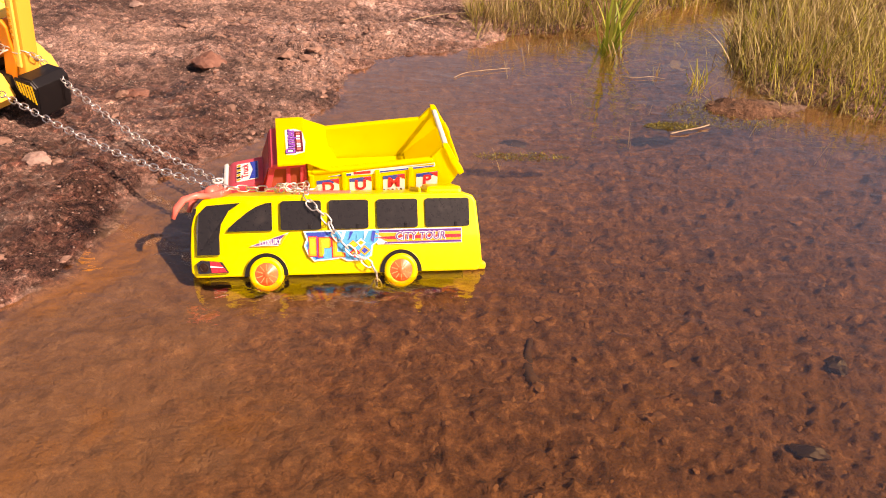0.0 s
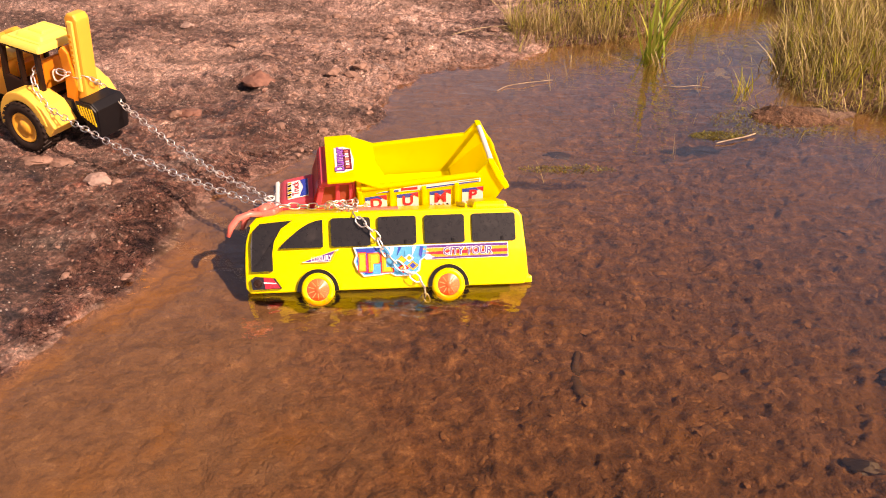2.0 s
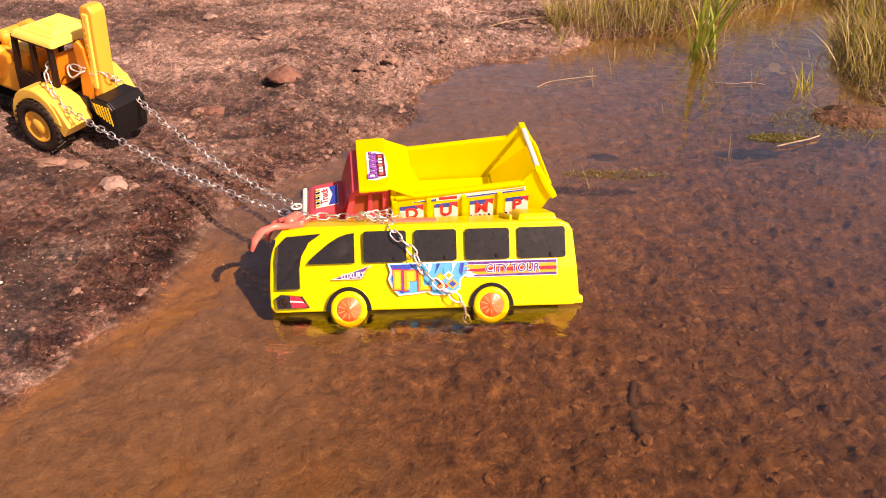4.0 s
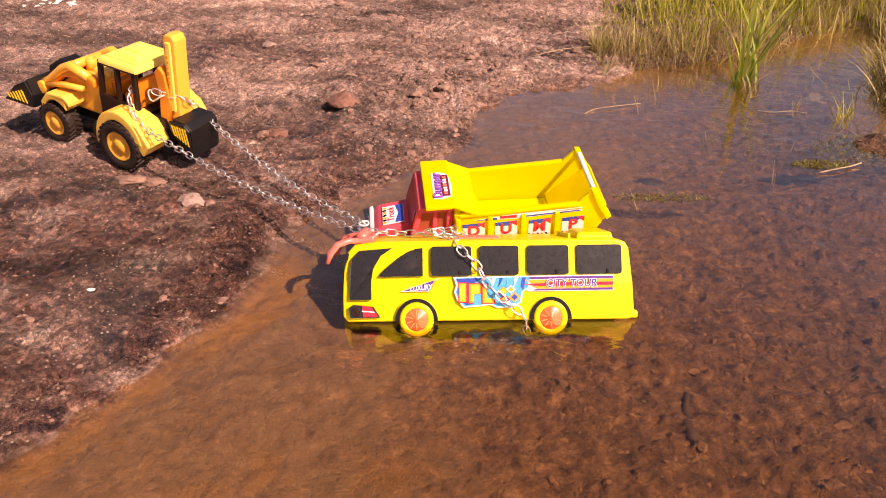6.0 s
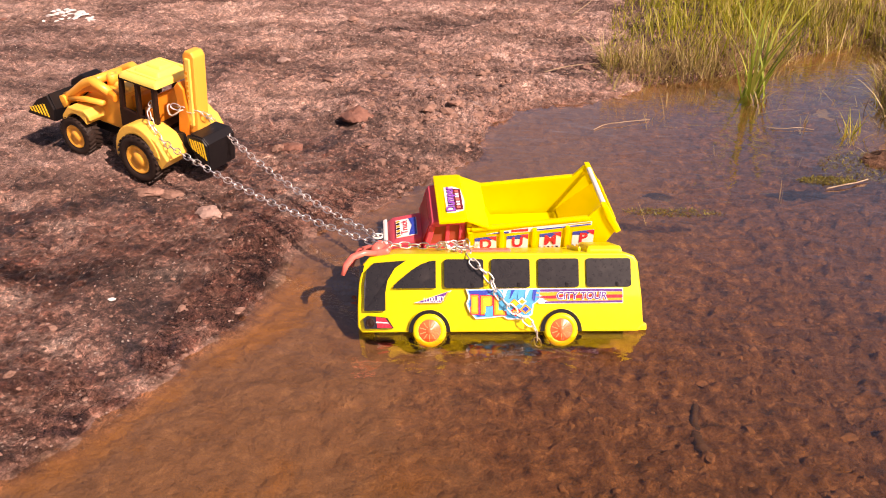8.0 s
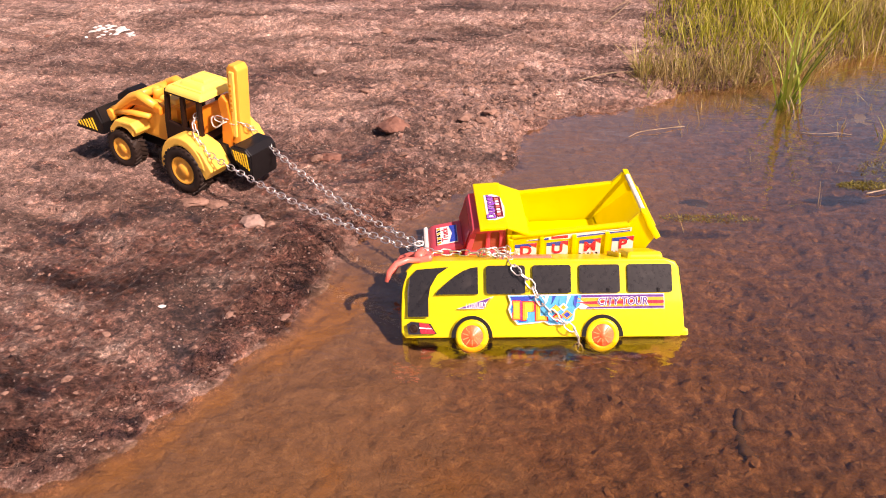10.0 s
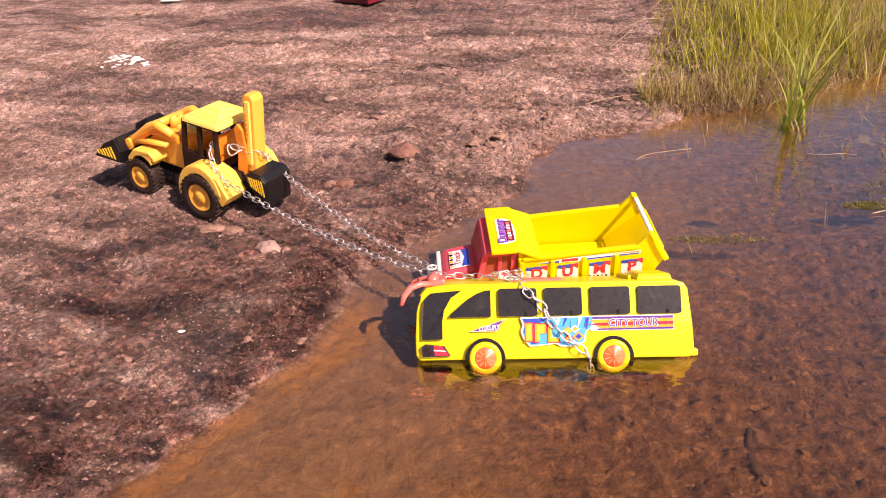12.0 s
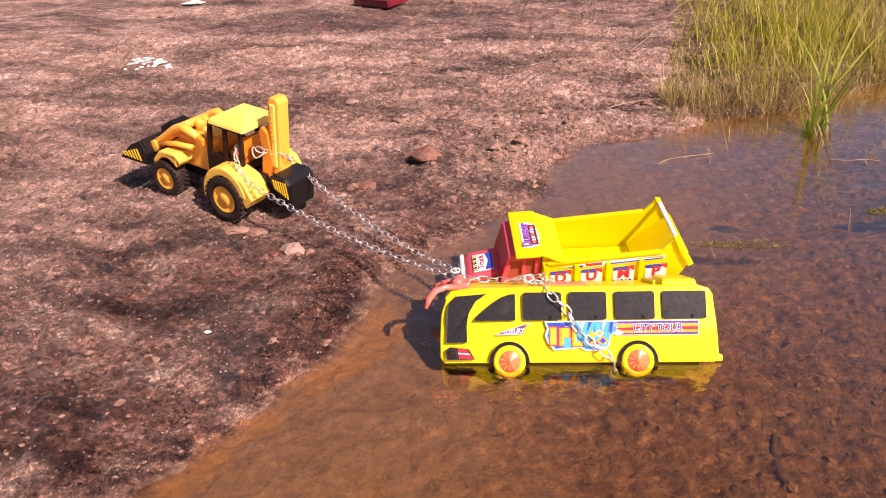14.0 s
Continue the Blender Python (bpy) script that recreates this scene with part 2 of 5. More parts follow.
    r = math_node(nt, "SUBTRACT", 0.92, math_node(nt, "MULTIPLY", math_node(nt, "MULTIPLY", wet, math_node(nt, "SUBTRACT", 1.0, bed)), 0.70))
    nt.links.new(r, bs.inputs["Roughness"])
    h = math_node(nt, "ADD", math_node(nt, "MULTIPLY", n_fine, 0.9), math_node(nt, "MULTIPLY", n_grit, 0.25))
    h = math_node(nt, "ADD", h, math_node(nt, "MULTIPLY", crack_h, 0.12))
    h = math_node(nt, "ADD", h, math_node(nt, "MULTIPLY", grain_h, 0.55))
    h = math_node(nt, "MULTIPLY", h, math_node(nt, "SUBTRACT", 1.0, math_node(nt, "MULTIPLY", bed, math_node(nt, "SUBTRACT", 0.75, math_node(nt, "MULTIPLY", muck, 0.45)))))
    bump(nt, bs, h, 1.0, 0.016)
    return m


M_GROUND = make_ground()


def make_water():
    m, nt, bs = mat("pond_water")
    nt.nodes.remove(bs)
    out = nt.nodes["Material Output"]
    fine = noise_tex(nt, 26, 3, 0.5, distortion=0.9, stretch=(0.7, 1.5, 1))
    slow = noise_tex(nt, 7, 2, 0.5, distortion=0.8)
    h = math_node(nt, "ADD", math_node(nt, "MULTIPLY", fine, 0.45), slow)
    b = node(nt, "ShaderNodeBump", Strength=0.30, Distance=0.008)
    nt.links.new(h, b.inputs["Height"])
    lw = node(nt, "ShaderNodeLayerWeight", Blend=0.5)
    nt.links.new(b.outputs[0], lw.inputs["Normal"])
    gloss = math_node(nt, "ADD", math_node(nt, "MULTIPLY", math_node(nt, "POWER", lw.outputs["Facing"], 3.0), 1.65), 0.045, True)
    gl = node(nt, "ShaderNodeBsdfGlossy", Roughness=0.03)
    gl.inputs["Color"].default_value = (1.0, 0.88, 0.84, 1)
    nt.links.new(b.outputs[0], gl.inputs["Normal"])
    tr = nt.nodes.new("ShaderNodeBsdfTransparent")
    tr.inputs[0].default_value = (0.97, 0.84, 0.63, 1)
    mx = nt.nodes.new("ShaderNodeMixShader")
    nt.links.new(gloss, mx.inputs[0])
    nt.links.new(tr.outputs[0], mx.inputs[1])
    nt.links.new(gl.outputs[0], mx.inputs[2])
    nt.links.new(mx.outputs[0], out.inputs["Surface"])
    return m


M_WATER = make_water()


def leafy(name, stops, trans=0.35):
    m, nt, bs = mat(name)
    g = nt.nodes.new("ShaderNodeNewGeometry")
    nt.links.new(ramp(nt, g.outputs["Random Per Island"], stops), bs.inputs["Base Color"])
    bs.inputs["Roughness"].default_value = 0.55
    tl = nt.nodes.new("ShaderNodeBsdfTranslucent")
    nt.links.new(bs.inputs["Base Color"].links[0].from_socket, tl.inputs[0])
    mx = nt.nodes.new("ShaderNodeMixShader")
    mx.inputs[0].default_value = trans
    nt.links.new(bs.outputs[0], mx.inputs[1])
    nt.links.new(tl.outputs[0], mx.inputs[2])
    nt.links.new(mx.outputs[0], nt.nodes["Material Output"].inputs["Surface"])
    return m


M_GRASS = leafy("bank_grass", [(0.0, (0.16, 0.18, 0.010)), (0.35, (0.36, 0.36, 0.022)), (0.75, (0.50, 0.46, 0.05)), (1.0, (0.58, 0.46, 0.15))], 0.45)
M_DRY = leafy("dry_grass", [(0.0, (0.16, 0.10, 0.04)), (0.4, (0.34, 0.24, 0.09)), (0.75, (0.46, 0.36, 0.16)), (1.0, (0.30, 0.28, 0.05))])
M_STRAW = leafy("pale_straw", [(0.0, (0.12, 0.085, 0.03)), (0.4, (0.40, 0.30, 0.12)), (0.75, (0.58, 0.46, 0.22)), (1.0, (0.40, 0.38, 0.06))])
M_REED = leafy("reed_leaf", [(0.0, (0.10, 0.16, 0.012)), (0.6, (0.26, 0.34, 0.035)), (1.0, (0.48, 0.48, 0.09))])
M_MOSS = leafy("moss", [(0.0, (0.06, 0.045, 0.012)), (0.6, (0.15, 0.125, 0.012)), (1.0, (0.26, 0.22, 0.03))], 0.2)


def stone_mat(name, a, b, rough=0.85):
    m, nt, bs = mat(name)
    nt.links.new(ramp(nt, noise_tex(nt, 60, 7, 0.7), [(0.3, a), (0.7, b)]), bs.inputs["Base Color"])
    bs.inputs["Roughness"].default_value = rough
    bump(nt, bs, noise_tex(nt, 120, 6, 0.7), 0.6, 0.003)
    return m


M_STONE = stone_mat("pale_stone", (0.20, 0.125, 0.10), (0.44, 0.30, 0.25))
M_STONER = stone_mat("red_stone", (0.12, 0.05, 0.035), (0.26, 0.12, 0.085))
M_STONEW = stone_mat("white_stone", (0.45, 0.42, 0.40), (0.80, 0.77, 0.74))
M_STONED = stone_mat("dark_wet_stone", (0.010, 0.006, 0.005), (0.040, 0.022, 0.016), 0.5)
M_CLOD = stone_mat("mud_clod", (0.13, 0.066, 0.046), (0.34, 0.20, 0.15))


# ---------------------------------------------------------------- mesh helpers
def link(name, bm, material, parent=None, label="", smooth=False):
    me = bpy.data.meshes.new(name)
    bmesh.ops.recalc_face_normals(bm, faces=bm.faces)
    bm.to_mesh(me)
    bm.free()
    if smooth:
        for p in me.polygons:
            p.use_smooth = True
    me.materials.append(material)
    ob = new(name, me)
    if parent is not None:
        ob.parent = parent
    if label:
        ob["label"] = label
    return ob


def part(name, bm, material, parent, label="", smooth=False):
    return link(name, bm, material, parent, label, smooth)


def bevel(bm, width, segments=2, angle=35):
    edges = [e for e in bm.edges if len(e.link_faces) == 2 and e.calc_face_angle(0) > radians(angle)]
    if edges and width > 0:
        bmesh.ops.bevel(bm, geom=edges, offset=width, segments=segments, profile=0.6, affect="EDGES", clamp_overlap=True)


def box(sx, sy, sz, at=(0, 0, 0), rot=(0, 0, 0), bev=0.002, bm=None, taper=1.0):
    b2 = bmesh.new()
    bmesh.ops.create_cube(b2, size=1.0)
    for v in b2.verts:
        k = taper if v.co.z > 0 else 1.0
        v.co = Vector((v.co.x * sx * k, v.co.y * sy * k, v.co.z * sz))
    bevel(b2, bev)
    b2.transform(pose(*at, *rot))
    return merge(bm, b2)


def merge(bm, b2):
    if bm is None:
        return b2
    me = bpy.data.meshes.new("tmp")
    b2.to_mesh(me)
    b2.free()
    bm.from_mesh(me)
    bpy.data.meshes.remove(me)
    return bm


def slab(outline, y0, y1, bev=0.002, bm=None, m=None, segments=2):
    """A plate: an outline in (x, z), from y0 to y1."""
    b2 = bmesh.new()
    a = [b2.verts.new((x, y0, z)) for x, z in outline]
    b = [b2.verts.new((x, y1, z)) for x, z in outline]
    b2.faces.new(a)
    b2.faces.new(b[::-1])
    for i in range(len(a)):
        j = (i + 1) % len(a)
        b2.faces.new((a[i], a[j], b[j], b[i]))
    bmesh.ops.recalc_face_normals(b2, faces=b2.faces)
    bevel(b2, bev, segments)
    if m is not None:
        b2.transform(m)
    return merge(bm, b2)


def lathe(profile, n=28, bm=None, m=None, axis="Y"):
    """A turned form round y: profile of (radius, y)."""
    b2 = bmesh.new()
    rings = []
    for r, y in profile:
        if r < 1e-6:
            rings.append([b2.verts.new((0, y, 0))])
        else:
            rings.append([b2.verts.new((r * math.cos(2 * math.pi * i / n), y, r * math.sin(2 * math.pi * i / n))) for i in range(n)])
    for p, q in zip(rings, rings[1:]):
        for i in range(n):
            j = (i + 1) % n
            if len(p) == 1 and len(q) > 1:
                b2.faces.new((p[0], q[j], q[i]))
            elif len(q) == 1 and len(p) > 1:
                b2.faces.new((p[i], p[j], q[0]))
            elif len(p) > 1:
                b2.faces.new((p[i], p[j], q[j], q[i]))
    if m is not None:
        b2.transform(m)
    return merge(bm, b2)


def tube(points, radius, n=8, closed=False, bm=None):
    """A round bar along points; radius may be a list."""
    b2 = bmesh.new()
    pts = [Vector(p) for p in points]
    k = len(pts)
    rad = radius if isinstance(radius, (list, tuple)) else [radius] * k
    rings, side = [], None
    for i, p in enumerate(pts):
        a = pts[(i - 1) % k] if closed or i else p
        b = pts[(i + 1) % k] if closed or i < k - 1 else p
        t = (b - a).normalized()
        if side is None:
            side = t.orthogonal().normalized()
        side = (side - t * side.dot(t)).normalized()
        up = t.cross(side)
        rings.append([b2.verts.new(p + (side * math.cos(2 * math.pi * j / n) + up * math.sin(2 * math.pi * j / n)) * rad[i]) for j in range(n)])
    for i in range(k if closed else k - 1):
        p, q = rings[i], rings[(i + 1) % k]
        for j in range(n):
            b2.faces.new((p[j], p[(j + 1) % n], q[(j + 1) % n], q[j]))
    if not closed:
        b2.faces.new(rings[0][::-1])
        b2.faces.new(rings[-1])
    return merge(bm, b2)


def thing(name, m, label, category, group=""):
    e = new(name)
    e.empty_display_size = 0.02
    e.matrix_world = m
    return tagged(e, label, category, group)


def words(text, size, m, material, parent, squeeze=1.0, shear=0.0, name="lettering", bold=0.0):
    """Raised lettering; the text lies in the local x, y plane of m, centred."""
    cu = bpy.data.curves.new("text", "FONT")
    cu.body, cu.size, cu.extrude, cu.align_x, cu.align_y, cu.shear, cu.offset = text, size, 0.0003, "CENTER", "CENTER", shear, bold
    tmp = new("text_tmp", cu)
    me = bpy.data.meshes.new_from_object(tmp.evaluated_get(bpy.context.evaluated_depsgraph_get()))
    bpy.data.objects.remove(tmp)
    me.transform(m @ Matrix.Diagonal((squeeze, 1, 1, 1)))
    me.materials.clear()
    me.materials.append(material)
    ob = new(name, me)
    ob.parent = parent
    return ob


def side_frame(x, z, y, slope=0.0):
    """Frame on a left flank (facing +y), seen with the front to the left: text reads towards the rear."""
    return Matrix.Translation((x, y, z)) @ Matrix(((-1, 0, 0, 0), (0, 0, 1, 0), (0, 1, 0, 0), (0, 0, 0, 1))) @ pose(0, 0, 0, slope, 0, 0)


# ---------------------------------------------------------------- ground
SHORE = [(-1.40, -1.2), (-1.20, 0.0), (-0.92, 0.44), (-0.66, 0.58), (-0.545, 0.649), (-0.485, 0.749), (-0.437, 0.866), (-0.401, 0.948), (-0.383, 1.03),
         (-0.386, 1.10), (-0.372, 1.18), (-0.300, 1.262), (-0.235, 1.355), (-0.171, 1.440), (-0.108, 1.527), (-0.096, 1.62), (-0.089, 1.726), (-0.041, 1.80),
         (0.045, 1.845), (0.145, 1.874), (0.22, 1.94), (0.291, 2.009), (0.42, 2.06), (0.56, 2.14), (0.71, 2.28), (0.87, 2.40), (0.96, 2.45), (0.98, 2.28),
         (0.86, 2.02), (0.80, 1.80), (0.84, 1.66), (0.93, 1.63), (1.05, 1.54), (1.5, 1.35), (2.4, 1.0), (2.6, -1.2)]


TABLES = {}


def vnoise(x, y, seed):
    """Smooth lattice noise in -1..1."""
    if seed not in TABLES:
        TABLES[seed] = np.random.RandomState(seed).rand(256, 256) * 2 - 1
    tab = TABLES[seed]
    xi, yi = np.floor(x).astype(int), np.floor(y).astype(int)
    fx, fy = x - xi, y - yi
    fx, fy = fx * fx * (3 - 2 * fx), fy * fy * (3 - 2 * fy)
    g = lambda i, j: tab[i % 256, j % 256]
    a = g(xi, yi) * (1 - fx) + g(xi + 1, yi) * fx
    b = g(xi, yi + 1) * (1 - fx) + g(xi + 1, yi + 1) * fx
    return a * (1 - fy) + b * fy


def fbm(x, y, scale, octaves, seed, gain=0.55):
    v, amp, tot = 0, 1.0, 0.0
    for o in range(octaves):
        c, s = math.cos(o * 0.7 + 0.3), math.sin(o * 0.7 + 0.3)
        v = v + amp * vnoise((x * c - y * s) * scale + 17.3 * o, (x * s + y * c) * scale - 9.1 * o, seed + o)
        tot += amp
        amp *= gain
        scale *= 2.03
    return v / tot


def shore_distance(x, y):
    """Metres from the water's edge: positive in the pond."""
    best = np.full(x.shape, 1e9)
    inside = np.zeros(x.shape, bool)
    n = len(SHORE)
    for i in range(n):
        (ax, ay), (bx, by) = SHORE[i], SHORE[(i + 1) % n]
        dx, dy = bx - ax, by - ay
        t = np.clip(((x - ax) * dx + (y - ay) * dy) / (dx * dx + dy * dy), 0, 1)
        best = np.minimum(best, np.hypot(x - ax - t * dx, y - ay - t * dy))
        if ay != by:
            cross = (ay > y) != (by > y)
            inside ^= cross & (x < (bx - ax) * (y - ay) / (by - ay) + ax)
    return np.where(inside, best, -best)


def smooth(a, b, v):
    t = np.clip((v - a) / (b - a), 0, 1)
    return t * t * (3 - 2 * t)


def blob(x, y, cx, cy, rx, ry, turn=0.0):
    c, s = math.cos(radians(turn)), math.sin(radians(turn))
    u, v = ((x - cx) * c + (y - cy) * s) / rx, (-(x - cx) * s + (y - cy) * c) / ry
    return np.exp(-(u * u + v * v))


def terrain(x, y):
    """Height, wetness, darkness and pond-bed share of the ground."""
    x, y = np.asarray(x, float), np.asarray(y, float)
    near = np.exp(-((x + 0.2) ** 2 + (y - 1.6) ** 2) / 40.0)
    d = shore_distance(x, y) + 0.022 * fbm(x, y, 9, 3, 3) + 0.012 * fbm(x, y, 30, 2, 5)
    depth = -0.005 * smooth(0, 0.02, d) - 0.050 * smooth(0.0, 0.40, d)
    bank = 0.010 * smooth(0, 0.02, -d) + 0.016 * smooth(0.0, 0.14, -d) + 0.012 * smooth(0.3, 1.6, -d)
    h = np.where(d > 0, depth, bank)
    rough = 0.0050 * fbm(x, y, 5, 3, 11) + 0.0058 * fbm(x, y, 22, 3, 21) + 0.0066 * fbm(x, y, 70, 2, 31)
    # flaking crust: terraces of a few millimetres
    terr = fbm(x, y, 6.5, 4, 41)
    step = (np.floor(terr * 5) + smooth(0.75, 1.0, terr * 5 - np.floor(terr * 5))) * 0.0042
    land = smooth(-0.02, 0.06, -d)
    clods = np.maximum(fbm(x, y, 38, 2, 51) - 0.22, 0) * 0.03 * (blob(x, y, -0.20, 1.72, 0.20, 0.22, 40) + 0.55 * blob(x, y, 0.10, 2.05, 0.25, 0.12, 20))
    chunk = smooth(-0.25, 0.55, x + 0.30 * (1.0 - y) + 0.22 * fbm(x, y, 3, 3, 95)) * smooth(0.02, 0.15, d)
    lumps = np.maximum(fbm(x, y, 70, 3, 91) - 0.02, 0) * 0.015 * chunk + 0.006 * fbm(x, y, 24, 3, 97) * chunk
    dark = (1.05 * blob(x, y, -0.72, 0.98, 0.46, 0.34, 30) + 0.7 * blob(x, y, -0.72, 0.72, 0.24, 0.12, 25) + 0.85 * blob(x, y, -0.47, 1.25, 0.18, 0.24) - 0.6 * blob(x, y, -1.12, 1.06, 0.14, 0.07, 30) - 0.5 * blob(x, y, -0.68, 1.22, 0.10, 0.05, 30) + 0.4 * blob(x, y, -0.50, 1.50, 0.22, 0.20, 30)
            + 0.5 * blob(x, y, -0.80, 2.02, 0.38, 0.16, -20) + 0.55 * blob(x, y, -1.55, 1.55, 0.40, 0.35) + 0.5 * blob(x, y, -0.5, 3.1, 0.8, 0.35)
            + 0.65 * blob(x, y, -0.42, 0.80, 0.12, 0.16, 60) + 0.5 * blob(x, y, -1.1, 2.9, 0.5, 0.16, 10))
    h = h + near * (rough * (0.45 + 0.55 * land) + step * land + clods * land + np.clip(lumps, -0.012, np.maximum(0, -0.008 - h))) + (1 - near) * 0.25 * fbm(x, y, 0.12, 3, 61)
    # low swell under the digger, small scarp beside the water
    h = h + 0.014 * blob(x, y, -0.90, 1.475, 0.13, 0.12)
    # silt shoal under the truck, hollow under the far side of the bus
    h = h + 0.026 * blob(x, y, -0.06, 1.172, 0.19, 0.065, 11) - 0.018 * blob(x, y, -0.05, 1.050, 0.20, 0.028, 7)
    h = h + 0.010 * blob(x, y, -0.46, 1.02, 0.07, 0.20, -10) * land
    dark = dark + 0.55 * smooth(0.16, 0.0, -d) * smooth(1.5, 1.1, y)
    wet = np.clip(smooth(0.10, 0.0, -d) + 0.9 * np.clip(dark, 0, 1) * smooth(-0.25, 0.05, fbm(x, y, 6, 3, 71)), 0, 1)
    grassy = smooth(0.0, 0.1, -d) * smooth(0.2, 0.45, x + 0.12 * fbm(x, y, 4, 2, 81)) * smooth(1.2, 1.6, y)
    h = h + 0.02 * grassy + 0.034 * blob(x, y, 0.72, 1.60, 0.11, 0.055)
    dark = dark + 0.9 * grassy
    return h, wet, np.clip(dark * land, 0, 1.2), smooth(-0.012, 0.03, d), chunk, np.clip(1.2 * blob(x, y, -0.365, 0.985, 0.05, 0.10, -15) + 0.5 * blob(x, y, -0.465, 0.765, 0.15, 0.028, 63) + 0.7 * blob(x, y, -0.62, 0.62, 0.16, 0.05, 25) + 0.45 * blob(x, y, 0.75, 1.35, 0.30, 0.18) + 0.5 * blob(x, y, 0.85, 2.2, 0.2, 0.25), 0, 1)


def axis_steps(lo, hi, step, far, grow=1.22):
    v = list(np.arange(lo, hi + 1e-9, step))
    s, a = step, hi
    while a < far:
        s *= grow
        a += s
        v.append(a)
    s, a = step, lo
    while a > -far:
        s *= grow
        a -= s
        v.insert(0, a)
    return np.array(v)


def build_ground():
    xs, ys = axis_steps(-1.65, 1.12, 0.0038, 400), axis_steps(0.50, 2.60, 0.0038, 400)
    gx, gy = np.meshgrid(xs, ys)
    hz, wet, dark, bed, chunk, amber = terrain(gx, gy)
    nx, ny = len(xs), len(ys)
    me = bpy.data.meshes.new("ground")
    co = np.stack([gx, gy, hz], -1).reshape(-1, 3)
    i = np.arange(nx * ny).reshape(ny, nx)
    quads = np.stack([i[:-1, :-1], i[:-1, 1:], i[1:, 1:], i[1:, :-1]], -1).reshape(-1, 4)
    me.vertices.add(len(co))
    me.vertices.foreach_set("co", co.ravel())
    me.loops.add(quads.size)
    me.loops.foreach_set("vertex_index", quads.ravel())
    me.polygons.add(len(quads))
    me.polygons.foreach_set("loop_start", np.arange(0, quads.size, 4))
    me.update(calc_edges=True)
    me.polygons.foreach_set("use_smooth", np.ones(len(quads), bool))
    for key, val in (("wet", wet), ("dark", dark), ("bed", bed), ("muck", chunk), ("amber", amber)):
        me.attributes.new(key, "FLOAT", "POINT").data.foreach_set("value", val.ravel().astype(np.float32))
    me.materials.append(M_GROUND)
    ob = new("ground", me)
    tagged(ob, "brown weathered mud and rock with a wet shore", "ground", kind="structure")


build_ground()


def height(x, y):
    return float(terrain(np.array([x]), np.array([y]))[0][0])


def build_water():
    bm = bmesh.new()
    bmesh.ops.create_grid(bm, x_segments=2, y_segments=2, size=1)
    for v in bm.verts:
        v.co = Vector((0.6 + v.co.x * 2.1, 0.7 + v.co.y * 1.95, 0))
    ob = link("water", bm, M_WATER, smooth=True)
    tagged(ob, "shallow clear brown pond water with small ripples", "water", kind="structure")


build_water()


# ---------------------------------------------------------------- toy bus
BUS_M = Matrix.Translation((-0.040, 0.994, -0.037)) @ pose(0, 0, 0, 26.5, -0.4, 187.5)


def bus_y(z):
    """Half width of the bus at height z."""
    return 0.060 - max(0.0, z - 0.075) * 0.13


def zs(z):
    return 0.016 + (z - 0.016) * 0.83


def bus_panel(outline, depth=0.0012, lift=0.0006, sgn=1, bev=0.0005):
    b = bmesh.new()
    f = [b.verts.new((x, sgn * (bus_y(z) + lift + depth), zs(z))) for x, z in outline]
    k = [b.verts.new((x, sgn * (bus_y(z) - 0.003), zs(z))) for x, z in outline]
    b.faces.new(f)
    b.faces.new(k[::-1])
    for i in range(len(f)):
        j = (i + 1) % len(f)
        b.faces.new((f[i], f[j], k[j], k[i]))
    return b


def round_rect(x0, x1, z0, z1, r, n=4):
    pts = []
    for cx, cz, a0 in ((x1 - r, z1 - r, 0), (x0 + r, z1 - r, 90), (x0 + r, z0 + r, 180), (x1 - r, z0 + r, 270)):
        for i in range(n + 1):
            a = radians(a0 + 90 * i / n)
            pts.append((cx + r * math.cos(a), cz + r * math.sin(a)))
    return pts


def wheel_profile(r, w):
    return [(r * 0.60, -w / 2), (r * 0.9, -w / 2), (r, -w * 0.32), (r, w * 0.32), (r * 0.9, w / 2), (r * 0.66, w / 2), (r * 0.62, w * 0.40), (r * 0.60, w * 0.40)]


